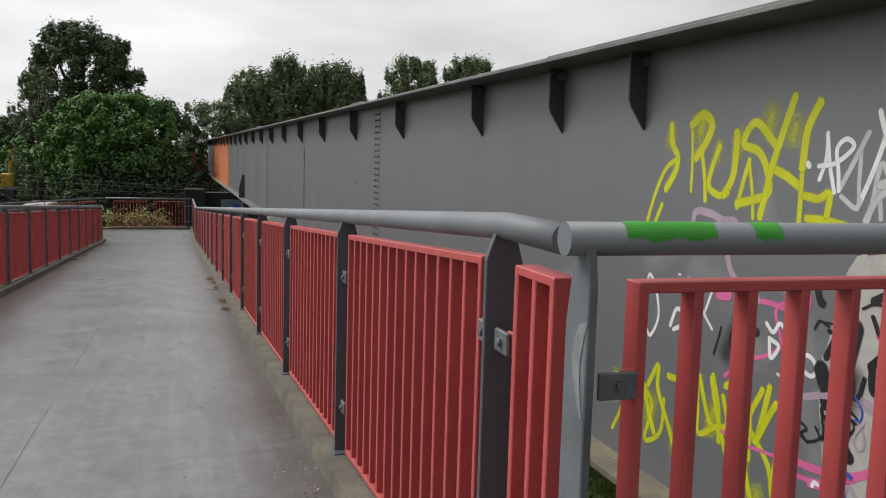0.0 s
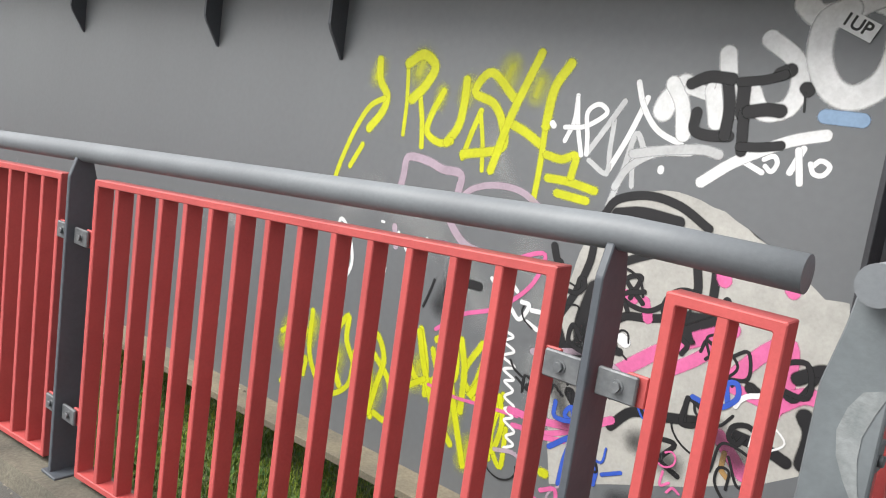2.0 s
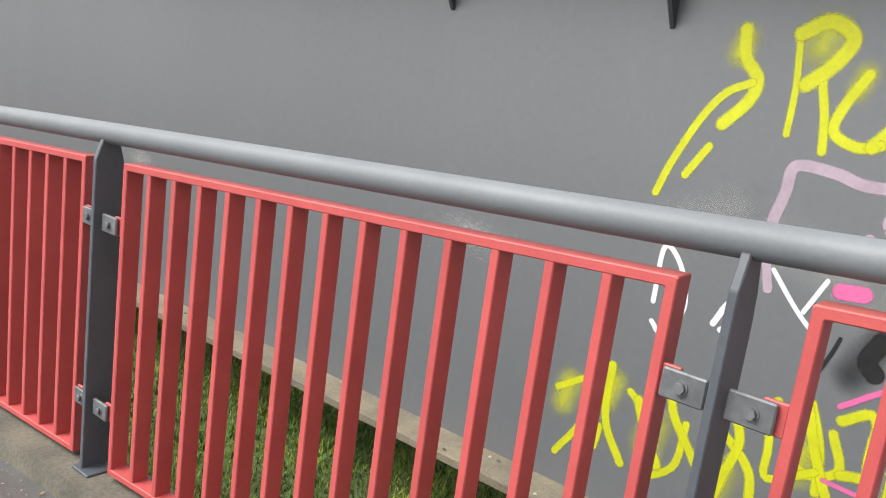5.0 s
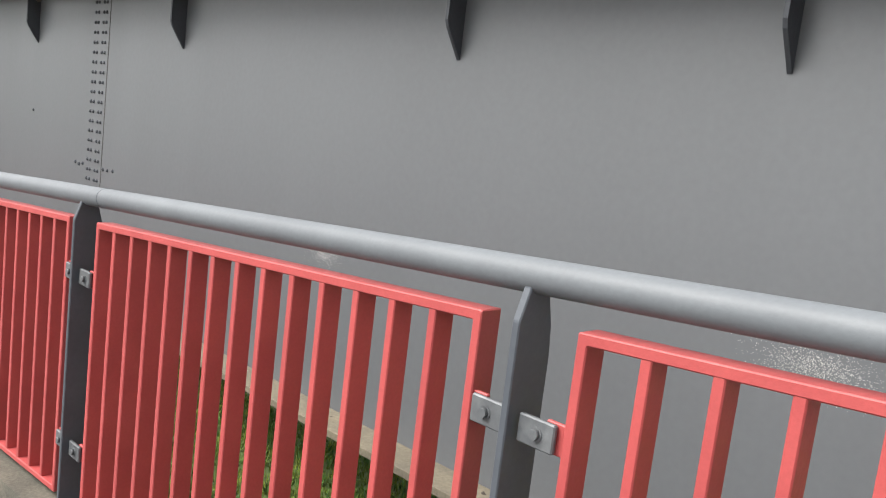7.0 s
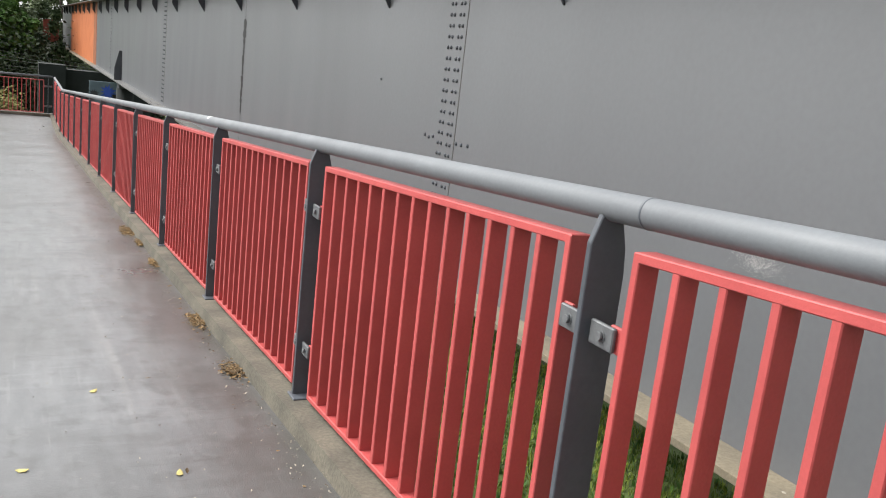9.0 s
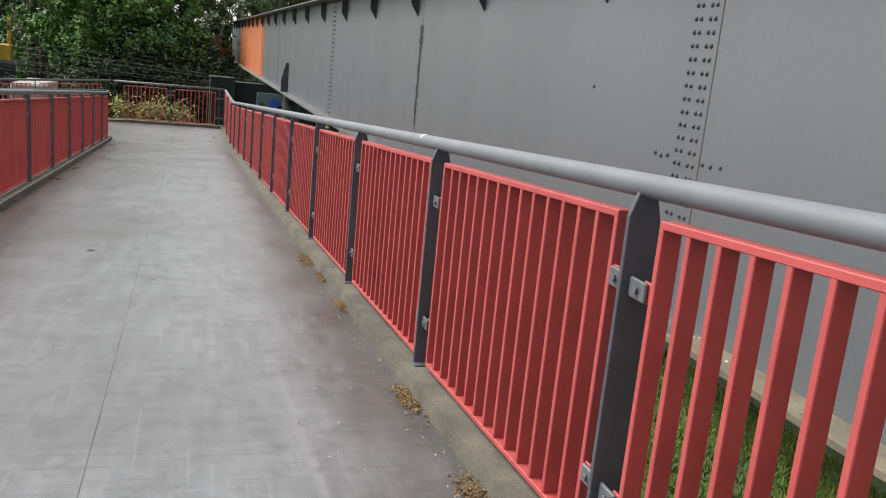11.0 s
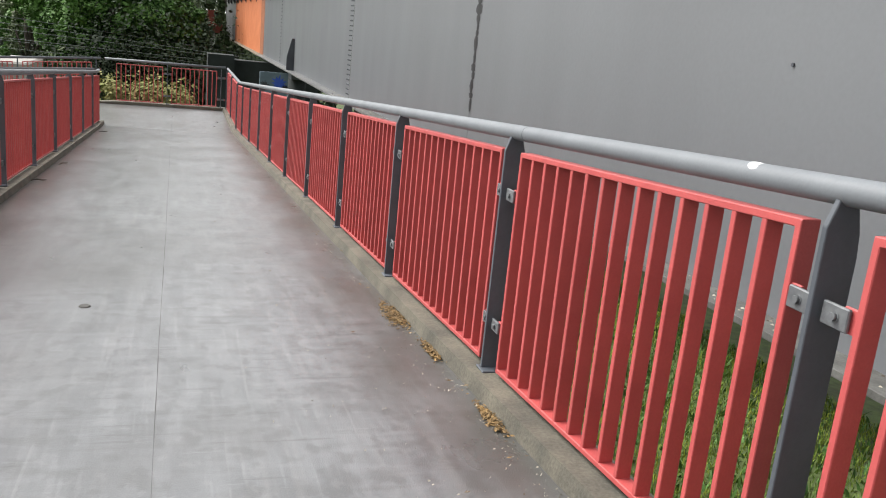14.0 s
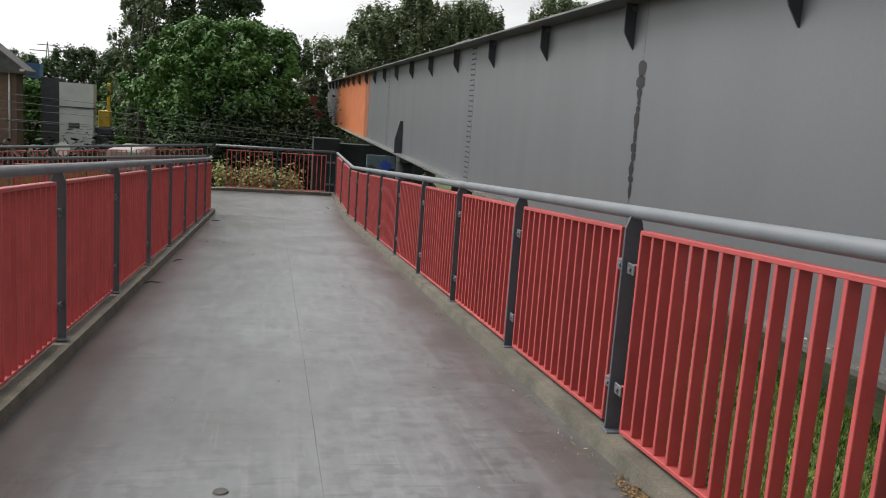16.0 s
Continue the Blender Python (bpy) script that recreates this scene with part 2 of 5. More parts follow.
def spray(name, colour, rough=0.55, edge=0.22, grain=140, solid=1.0):
    """Sprayed paint: solid along the middle of a stroke, thinning out in specks towards its edge."""
    m = material(name, colour, rough, second=[c * 0.85 for c in colour], scale=9, bump=0, fine=0.08)
    n, l = m.node_tree.nodes, m.node_tree.links
    uv = n.new("ShaderNodeUVMap")
    uv.uv_map = "across"
    length = n.new("ShaderNodeVectorMath")
    length.operation = "LENGTH"
    l.new(uv.outputs[0], length.inputs[0])
    geo = n.new("ShaderNodeNewGeometry")
    mist = n.new("ShaderNodeTexNoise")
    mist.inputs["Scale"].default_value, mist.inputs["Detail"].default_value = grain, 3
    l.new(geo.outputs["Position"], mist.inputs["Vector"])
    add = n.new("ShaderNodeMath")
    add.operation = "MULTIPLY_ADD"
    add.inputs[1].default_value = 0.8 * edge
    l.new(mist.outputs[0], add.inputs[0])
    l.new(length.outputs["Value"], add.inputs[2])
    cover = n.new("ShaderNodeMapRange")
    cover.inputs[1].default_value, cover.inputs[2].default_value = 1.0 + 0.3 * edge, 0.88 - 0.25 * edge
    cover.inputs[4].default_value = solid
    l.new(add.outputs[0], cover.inputs[0])
    l.new(cover.outputs[0], n["Principled BSDF"].inputs["Alpha"])
    return m


S_YELLOW = spray("yellow_spray", (0.53, 0.55, 0.01), edge=0.5, solid=0.84)
S_YELLOW_MIST = spray("yellow_spray_mist", (0.52, 0.54, 0.02), edge=1.3, grain=420, solid=0.6)
S_SMOKE = spray("black_spray_mist", (0.02, 0.02, 0.022), edge=1.1, grain=300, solid=0.6)
S_MIST = spray("pale_spray_mist", (0.34, 0.35, 0.35), edge=1.4, grain=420, solid=0.4)
S_WHITE = spray("white_spray", (0.68, 0.69, 0.7), solid=0.92)
S_PALE = spray("thin_white_spray", (0.5, 0.51, 0.52), edge=0.4, solid=0.8)
S_LILAC = spray("lilac_spray", (0.42, 0.33, 0.4), solid=0.75)
S_PINK = spray("pink_spray", (0.66, 0.13, 0.33), solid=0.82)
S_BLACK = spray("black_spray", (0.012, 0.012, 0.014))
S_BLUE = spray("blue_spray", (0.03, 0.08, 0.4))
S_SKY = spray("pale_blue_spray", (0.2, 0.3, 0.44))
S_GREEN = spray("green_spray", (0.04, 0.27, 0.025))
S_RUST = spray("rusty_run", (0.3, 0.18, 0.07))
S_CREAM = spray("cream_wall_paint", (0.36, 0.355, 0.335))


# ---- mesh helpers ----
def part(name, bm, mat, parent=None, label="", smooth=False):
    me = bpy.data.meshes.new(name)
    bm.to_mesh(me)
    bm.free()
    for m in mat if isinstance(mat, (list, tuple)) else [mat]:
        me.materials.append(m)
    if smooth:
        for p in me.polygons:
            p.use_smooth = True
    ob = new(name, me)
    if parent:
        ob.parent = parent
    if label:
        ob["label"] = label
    return ob


def piece(name, me, parent, x=0, y=0, z=0, label=""):
    ob = new(name, me)
    ob.parent = parent
    ob.location = (x, y, z)
    if label:
        ob["label"] = label
    return ob


def mesh_of(bm, mat, name="piece"):
    me = bpy.data.meshes.new(name)
    bm.to_mesh(me)
    bm.free()
    for m in mat if isinstance(mat, (list, tuple)) else [mat]:
        me.materials.append(m)
    return me


def box(bm, x0, x1, y0, y1, z0, z1, rise=0.0, bevel=0.0):
    """A box; rise: how much higher its far end (y1) lies than its near end."""
    vs = [bm.verts.new((x, y, z + (rise if y == y1 else 0))) for x in (x0, x1) for y in (y0, y1) for z in (z0, z1)]
    fs = []
    for q in ((0, 1, 3, 2), (4, 6, 7, 5), (0, 4, 5, 1), (2, 3, 7, 6), (0, 2, 6, 4), (1, 5, 7, 3)):
        fs.append(bm.faces.new([vs[i] for i in q]))
    if bevel:
        es = list({e for f in fs for e in f.edges})
        bmesh.ops.bevel(bm, geom=es, offset=bevel, segments=1, affect="EDGES")
    return vs


def prism(bm, outline, axis, a0, a1):
    """A plate: an outline in the plane across axis ('x' or 'y'), from a0 to a1 along it."""
    def put(u, v, a):
        return (a, u, v) if axis == "x" else (u, a, v)
    lo = [bm.verts.new(put(u, v, a0)) for u, v in outline]
    hi = [bm.verts.new(put(u, v, a1)) for u, v in outline]
    bm.faces.new(lo)
    bm.faces.new(hi[::-1])
    n = len(lo)
    for i in range(n):
        bm.faces.new((lo[i], hi[i], hi[(i + 1) % n], lo[(i + 1) % n]))
    bmesh.ops.recalc_face_normals(bm, faces=bm.faces[:])


def tube(bm, points, r, sides=20, cap=True):
    """A tube along points; r is one radius, or one for each point."""
    pts = [Vector(p) for p in points]
    rings = []
    for i, p in enumerate(pts):
        way = (pts[min(i + 1, len(pts) - 1)] - pts[max(i - 1, 0)]).normalized()
        side = way.cross(Vector((0, 0, 1)) if abs(way.z) < 0.9 else Vector((1, 0, 0))).normalized()
        up = side.cross(way)
        rad = r[i] if isinstance(r, (list, tuple)) else r
        rings.append([bm.verts.new(p + (side * math.cos(a) + up * math.sin(a)) * rad)
                      for a in (2 * math.pi * k / sides for k in range(sides))])
    for a, b in zip(rings, rings[1:]):
        for k in range(sides):
            f = bm.faces.new((a[k], a[(k + 1) % sides], b[(k + 1) % sides], b[k]))
            f.smooth = True
    if cap:
        bm.faces.new(rings[0][::-1])
        bm.faces.new(rings[-1])
    bmesh.ops.recalc_face_normals(bm, faces=bm.faces[:])


def cyl(bm, centre, way, r, length, sides=8):
    c, w = Vector(centre), Vector(way).normalized()
    tube(bm, [c, c + w * length], r, sides)


def thing(name, label, category, group="", kind="", at=(0, 0, 0)):
    e = new(name)
    e.location = at
    return tagged(e, label, category, group, kind)


SLOPE = 0.0649


LAND_Y, FENCE_Y, INNER_Y = 29.4, 34.45, 29.85
KERB_H = 0.075


def floor_z(y):
    return 0.0 if y < 0 else -SLOPE * min(y, LAND_Y)


# ---- structure: ramp, kerbs, landings ----
def profile_slab(name, x0, x1, ys, top, depth, mat, label, category, batter=(0, 0)):
    """A slab that follows the ramp; batter: how far its two long sides lean inwards above the floor."""
    bm = bmesh.new()
    rows = []
    for y in ys:
        z = floor_z(y) + top
        rows.append([bm.verts.new(p) for p in ((x0 + batter[0], y, z), (x1 - batter[1], y, z), (x1, y, z - max(top, 0.05)), (x1, y, z - depth), (x0, y, z - depth), (x0, y, z - max(top, 0.05)))])
    for a, b in zip(rows, rows[1:]):
        for k in range(6):
            bm.faces.new((a[k], a[(k + 1) % 6], b[(k + 1) % 6], b[k]))
    bm.faces.new(rows[0][::-1])
    bm.faces.new(rows[-1])
    bmesh.ops.recalc_face_normals(bm, faces=bm.faces[:])
    ob = part(name, bm, mat)
    return tagged(ob, label, category, kind="structure")


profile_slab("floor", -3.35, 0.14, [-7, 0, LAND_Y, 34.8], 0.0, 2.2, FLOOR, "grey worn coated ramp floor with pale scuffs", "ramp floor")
profile_slab("kerb_right", -0.068, 0.16, [-0.25, 0, LAND_Y, FENCE_Y], KERB_H, 0.3, KERB, "low dirty concrete kerb under the railing", "kerb", (0.014, 0))
profile_slab("kerb_left", -3.37, -2.975, [-7, 0, LAND_Y, 29.9], KERB_H, 0.3, KERB, "low dirty concrete kerb under the railing", "kerb", (0, 0.01))

bm = bmesh.new()
box(bm, 0.14, 2.2, -7, -0.2, -0.4, 0.0)
tagged(part("floor_upper_landing", bm, FLOOR), "grey coated floor of the upper landing", "landing floor", kind="structure")
bm = bmesh.new()
box(bm, 0.1, 2.2, -0.54, -0.2, 0.0, KERB_H)
tagged(part("kerb_landing", bm, KERB), "low concrete kerb at the landing's edge", "kerb", kind="structure")

ARM_SLOPE = 0.072


def arm_z(x):
    return floor_z(40) - ARM_SLOPE * max(0, -3.4 - x)


def arm_slab(name, y0, y1, top, depth, mat, label, category, x0=-16.0, x1=-3.35):
    bm = bmesh.new()
    vs = [bm.verts.new((x, y, arm_z(x) + z)) for x in (x0, x1) for y in (y0, y1) for z in (top - depth, top)]
    for q in ((0, 1, 3, 2), (4, 6, 7, 5), (0, 4, 5, 1), (2, 3, 7, 6), (0, 2, 6, 4), (1, 5, 7, 3)):
        bm.faces.new([vs[i] for i in q])
    bmesh.ops.recalc_face_normals(bm, faces=bm.faces[:])
    return tagged(part(name, bm, mat), label, category, kind="structure")


arm_slab("floor_lower_arm", 29.7, 34.8, 0.0, 2.0, FLOOR, "grey coated floor of the lower walkway", "walkway floor")
arm_slab("kerb_far_arm", FENCE_Y - 0.06, FENCE_Y + 0.3, KERB_H, 0.3, KERB, "concrete kerb under the far fence", "kerb", -16, -3.0)
bm = bmesh.new()
box(bm, -3.0, 0.26, FENCE_Y - 0.06, FENCE_Y + 0.3, arm_z(0) - 0.2, arm_z(0) + KERB_H)
tagged(part("kerb_far", bm, KERB), "concrete kerb under the far fence", "kerb", kind="structure")

# lengthwise joint in the coating
bm = bmesh.new()
pts = []
y = -6.0
while y < 34:
    pts.append((-1.47 + 0.002 * math.sin(y * 1.3) + random.uniform(-0.0015, 0.0015), y))
    y += 0.25
for (xa, ya), (xb, yb) in zip(pts, pts[1:]):
    w = random.uniform(0.0005, 0.0018)
    bm.faces.new([bm.verts.new(p) for p in ((xa - w, ya, floor_z(ya) + 0.002), (xa + w, ya, floor_z(ya) + 0.002),
                                            (xb + w, yb, floor_z(yb) + 0.002), (xb - w, yb, floor_z(yb) + 0.002))])
tagged(part("trim_floor_joint", bm, material("faint_floor_joint", (0.09, 0.088, 0.085), 0.7)), "thin dark lengthwise joint in the floor coating", "floor joint", kind="structure")


# ---- railings ----
BAR_T, BAR_D, PANEL_X = 0.022, 0.056, 0.038


def bar_mesh(height):
    bm = bmesh.new()
    box(bm, PANEL_X, PANEL_X + BAR_D, -BAR_T / 2, BAR_T / 2, 0, height, bevel=0.0025)
    return mesh_of(bm, RED, "bar")


def post_mesh(height, mat):
    """A flat plate on edge across the railing, narrowed under the handrail, with a foot plate."""
    bm = bmesh.new()
    prism(bm, [(0.008, 0), (0.112, 0), (0.112, height - 0.15), (0.106, height - 0.09), (0.09, height - 0.03), (0.09, height), (0.03, height),
               (0.03, height - 0.012), (0.008, height - 0.075)], "y", -0.009, 0.009)
    bmesh.ops.bevel(bm, geom=bm.edges[:], offset=0.0025, segments=1, affect="EDGES")
    return mesh_of(bm, mat, "post")


def bracket_mesh():
    bm = bmesh.new()
    box(bm, 0.03, 0.042, -0.042, 0.042, -0.028, 0.028, bevel=0.003)
    return mesh_of(bm, ZINC, "bracket")


def bolt_mesh():
    bm = bmesh.new()
    cyl(bm, (0.031, 0, 0), (-1, 0, 0), 0.014, 0.003, 12)
    cyl(bm, (0.028, 0, 0), (-1, 0, 0), 0.0105, 0.009, 6)
    return mesh_of(bm, ZINC, "bolt")


def foot_mesh():
    bm = bmesh.new()
    box(bm, -0.004, 0.14, -0.065, 0.035, 0, 0.012, bevel=0.003)
    return mesh_of(bm, POST, "foot_plate")


def lug_mesh():
    """The short red tongue by which a panel is bolted to its bracket."""
    bm = bmesh.new()
    box(bm, 0.043, 0.053, -0.022, 0.022, -0.03, 0.03, bevel=0.002)
    return mesh_of(bm, RED, "lug")


PANEL_LUG = lug_mesh()
BRACKET, BOLT, FOOT = bracket_mesh(), bolt_mesh(), foot_mesh()
POST_H, PANEL_LO, PANEL_HI = 1.135, 0.097, 1.135
POST_ME = post_mesh(POST_H, POST)
BAR_ME = bar_mesh(PANEL_HI - PANEL_LO - 0.02)


def panel(rail, s0, s1, base, slope, gap=0.1255, count=None):
    """A red panel between s0 and s1 along the railing: a frame and its upright bars."""
    n = count if count is not None else max(1, round((s1 - s0) / gap) - 1)
    bm = bmesh.new()
    z0, z1, t = base + PANEL_LO, base + PANEL_HI, BAR_T
    rings = []
    for x in (PANEL_X - 0.0015, PANEL_X + BAR_D + 0.0015):
        for a, lo, hi in ((0, 0, 0), (t, t, -t)):
            rings.append([bm.verts.new((x, s, z + slope * (s - s0))) for s, z in
                          ((s0 + a, z0 + lo), (s1 - a, z0 + lo), (s1 - a, z1 + hi), (s0 + a, z1 + hi))])
    for p, q in ((0, 1), (2, 3), (0, 2), (1, 3)):
        for k in range(4):
            bm.faces.new((rings[p][k], rings[p][(k + 1) % 4], rings[q][(k + 1) % 4], rings[q][k]))
    bmesh.ops.recalc_face_normals(bm, faces=bm.faces[:])
    bmesh.ops.bevel(bm, geom=bm.edges[:], offset=0.0025, segments=1, affect="EDGES")
    frame_ob = part("panel", bm, RED, rail)
    for i in range(1, n + 1):
        s = s0 + t / 2 + (s1 - s0 - t) * i / (n + 1)
        piece("bar", BAR_ME, frame_ob, 0.0, s + random.uniform(-0.002, 0.002), base + slope * (s - s0) + PANEL_LO + 0.01)


def post(rail, s, base, me=None, sides=(-1, 1), reach=0.06):
    p = piece("post", me or POST_ME, rail, 0, s, base + KERB_H)
    piece("foot_plate", FOOT, p, 0, 0, 0)
    for z in (0.238, 0.863):
        for d in sides:
            piece("bracket", BRACKET, p, 0, reach * d, z)
            piece("lug", PANEL_LUG, p, 0, (reach + 0.035) * d, z)
            piece("bolt", BOLT, p, 0, (reach + 0.003) * d, z)
    return p


def handrail(rail, points, r=0.034, name="handrail"):
    bm = bmesh.new()
    tube(bm, points, r, 24)
    return part(name, bm, RAIL, rail)


# right railing, down the ramp and along the lower landing
right = thing("railing", "red barred railing with a round grey handrail along the ramp", "railing", "railings")
RX = 0.058
RAIL_Z = 1.217
handrail(right, [(RX, y, floor_z(y) + RAIL_Z) for y in (-0.33, 0.0, 14.0, 28.9, 29.3)]
         + [(RX, y, floor_z(40) + RAIL_Z) for y in (29.6, FENCE_Y + 0.06)])
for y in (5.87, 11.85, 17.8, 23.8):
    bm = bmesh.new()
    tube(bm, [(RX, y - 0.003, floor_z(y) + RAIL_Z), (RX, y + 0.003, floor_z(y) + RAIL_Z - 0.0004)], 0.0346, 24)
    part("weld_seam", bm, POST, right)
POST_SHIFT = {1: -0.004, 2: 0.023, 5: -0.024, 6: -0.004, 7: 0.013, 8: -0.009}


def post_y(k):
    return 0.015 + 1.995 * k + POST_SHIFT.get(k, 0)


for k in range(0, 15):
    post(right, post_y(k), floor_z(post_y(k)))
    if k < 14:
        a = post_y(k) + 0.1085
        panel(right, a, post_y(k + 1) - 0.117, floor_z(a), -SLOPE)
panel(right, -0.323, -0.106, 0, 0, count=1)
for y in (29.8, 32.1, 34.3):
    post(right, y, floor_z(y))
panel(right, 28.06, 29.68, floor_z(28.06), -SLOPE * 0.85)
panel(right, 29.92, 31.98, floor_z(40), 0)
panel(right, 32.22, 34.18, floor_z(40), 0)

# railing across the end of the upper landing
cross = thing("railing", "red barred railing across the landing with green paint on its handrail", "railing", "railings", at=(0.012, -0.506, 0.0))
cross.rotation_euler, cross.scale = (0, 0, radians(-92)), (-1, 1, 1)
handrail(cross, [(RX, -0.018, 1.231), (RX, 2.4, 1.231)])
bm = bmesh.new()
prism(bm, [(0.016, 0), (0.12, 0), (0.12, 0.98), (0.1, 1.08), (0.092, 1.14), (0.03, 1.14), (0.016, 1.06)], "y", -0.01, 0.01)
bmesh.ops.bevel(bm, geom=bm.edges[:], offset=0.003, segments=1, affect="EDGES")
post(cross, 0.03, 0.0, mesh_of(bm, WORN_POST, "post"), sides=(1,), reach=0.07)
bm = bmesh.new()
arc = [(0.02, 1.07, 0.008), (0.036, 1.06, 0.017), (0.05, 1.03, 0.02), (0.06, 0.99, 0.019), (0.056, 0.95, 0.016), (0.044, 0.915, 0.011), (0.028, 0.88, 0.005)]
for (xa, za, wa), (xb, zb, wb) in zip(arc, arc[1:]):
    bm.faces.new([bm.verts.new(p) for p in ((xa - wa, 0.0186, za), (xa + wa, 0.0186, za), (xb + wb, 0.0186, zb), (xb - wb, 0.0186, zb))])
part("scuff_mark", bm, SCUFF, cross, "pale crescent-shaped scuff")
post(cross, 2.2, 0.0)
panel(cross, 0.14, 2.08, 0.01, 0)
for a, b in ((0.10, 0.30), (0.39, 0.455)):
    bm = bmesh.new()
    n = 14
    for i in range(n):
        s = a + (b - a) * i / (n - 1)
        lo = 1.4 + 0.12 * math.sin(i * 1.1) - random.uniform(0, 0.12)
        hi = 2.95 + 0.15 * math.sin(i * 0.8 + 1) + random.uniform(-0.08, 0.08)
        ring = [bm.verts.new((RX - 0.0352 * math.cos(q - 1.3), s, 1.231 + 0.0352 * math.sin(q - 1.3))) for q in (lo + (hi - lo) * j / 8 for j in range(9))]
        if i:
            for j in range(8):
                bm.faces.new((before[j], before[j + 1], ring[j + 1], ring[j]))
        before = ring
    part("green_paint_patch", bm, S_GREEN, cross, "bright green sprayed patch")

# left railing
left = thing("railing", "red barred railing with a round grey handrail on the inner edge", "railing", "railings")
left.location, left.scale = (-3.034, 0, 0.01), (-1, 1, 1)
LEFT_YS = [-6.008 + 1.995 * k for k in range(0, 19)]
handrail(left, [(RX, y, floor_z(y) + RAIL_Z) for y in (-6.2, 0, 6.6, 15, LAND_Y, 29.85)])
for y in LEFT_YS:
    if y < 29.8:
        post(left, y, floor_z(y))
        y1 = min(y + 1.995, 29.9)
        if -0.1 <= y < 28:
            panel(left, y + 0.12, y1 - 0.12, floor_z(y + 0.12), -SLOPE)
        elif y < -1.9:
            panel(left, y + 0.12, y1 - 0.12, 0.0, 0)

# fence along the far edge and the inner railing of the lower arm
def far_fence(label, y, x_from, x_to, step, slope):
    f = thing("railing", label, "railing", "railings", at=(x_from, y, arm_z(x_from)))
    f.rotation_euler = (0, 0, radians(90))
    length = x_from - x_to
    handrail(f, [(RX, 0, 1.24), (RX, length, 1.24 - slope * length)])
    s = 0.12
    while s < length - 0.3:
        post(f, s, -slope * s)
        e = min(s + step, length)
        panel(f, s + 0.12, e - 0.12, -slope * (s + 0.12), -slope)
        s += step
    return f


far_fence("red barred fence closing the end of the lower landing", FENCE_Y, 0.0, -3.3, 1.5, 0.0)
far_fence("red barred fence along the descending lower walkway", FENCE_Y, -3.4, -15.5, 2.0, ARM_SLOPE)
far_fence("red barred inner railing of the lower walkway", INNER_Y, -3.2, -15.5, 2.0, ARM_SLOPE)

# ---- the bridge girder ----
GX, GZ0, GZ1 = 2.408, -0.775, 2.13
G_START, G_END = -9.0, 80.5
girder = thing("bridge_girder", "long grey painted steel plate girder with riveted seams", "bridge girder", kind="structure")
bm = bmesh.new()
box(bm, GX, GX + 0.03, G_START, 48.9, GZ0, GZ1)
part("web_plate", bm, GIRDER, girder)
bm = bmesh.new()
box(bm, GX - 0.002, GX + 0.03, 48.9, 69.0, GZ0, GZ1)
part("web_plate", bm, ORANGE, girder, "orange primed web plate")
bm = bmesh.new()
box(bm, GX, GX + 0.03, 69.0, G_END, GZ0, GZ1)
part("web_plate", bm, GIRDER, girder)
bm = bmesh.new()
box(bm, GX - 0.36, GX + 0.36, G_START, G_END, GZ1, GZ1 + 0.03, bevel=0.004)
part("top_flange", bm, FLANGE, girder)
for y0, y1, th in ((-9, 4.3, 0.035), (4.3, 11.0, 0.02), (11.0, 12.1, 0.05), (27.3, 28.7, 0.06), (12.1, 27.3, 0.02), (28.7, 40.0, 0.025), (40.0, 41.4, 0.06), (41.4, 80.5, 0.025)):
    bm = bmesh.new()
    box(bm, GX - 0.33, GX + 0.33, y0 + 0.004, y1 - 0.004, GZ1 + 0.03, GZ1 + 0.03 + th * 0.6, bevel=0.003)
    part("cover_plate", bm, FLANGE, girder)
for y0, y1, mat, text in ((G_START, 11.0, LEDGE, "bottom flange covered in pale dust"), (11.0, 26.0, LEDGE_GREY, "bottom flange with grey dirty paint"), (26.0, 48.9, FLANGE, ""), (48.9, G_END, LEDGE, "")):
    bm = bmesh.new()
    box(bm, GX - 0.26, GX + 0.28, y0, y1, GZ0 - 0.05, GZ0, bevel=0.004)
    part("bottom_flange", bm, mat, girder, text)

bm = bmesh.new()
prism(bm, [(GX, GZ1), (GX - 0.135, GZ1), (GX - 0.135, GZ1 - 0.32), (GX - 0.12, GZ1 - 0.36), (GX - 0.005, 1.6), (GX, 1.6)], "y", -0.011, 0.011)
FIN = mesh_of(bm, GIRDER_DARK, "stiffener")
fins = [3.343, 4.658, 6.612, 9.849, 13.111, 16.47, 19.79, 23.085] + [26.42 + 3.36 * k for k in range(0, 16)]
bm = bmesh.new()
cyl(bm, (0, 0, 0), (0, -1, 0), 0.035, 0.03, 14)
LUG = mesh_of(bm, FLANGE, "lug")
for y in fins:
    fin = piece("stiffener", FIN, girder, 0, y, 0)
    piece("lug", LUG, fin, GX - 0.03, -0.012, GZ1 - 0.06)
# tall stiffeners: tagging and shade both go into their dark colour
bm = bmesh.new()
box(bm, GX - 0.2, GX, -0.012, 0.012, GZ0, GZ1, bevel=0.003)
TALL = mesh_of(bm, TAGGED_SHADED_STEEL, "full_stiffener")
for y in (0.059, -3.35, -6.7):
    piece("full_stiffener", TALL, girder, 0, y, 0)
bm = bmesh.new()
prism(bm, [(GX, GZ0), (GX - 0.25, GZ0), (GX - 0.25, GZ0 + 0.45), (GX - 0.1, GZ0 + 1.05), (GX, GZ0 + 1.05)], "y", -0.03, 0.03)
part("bearing_stiffener", bm, GIRDER_DARK, girder).location = (0, 38.0, 0)


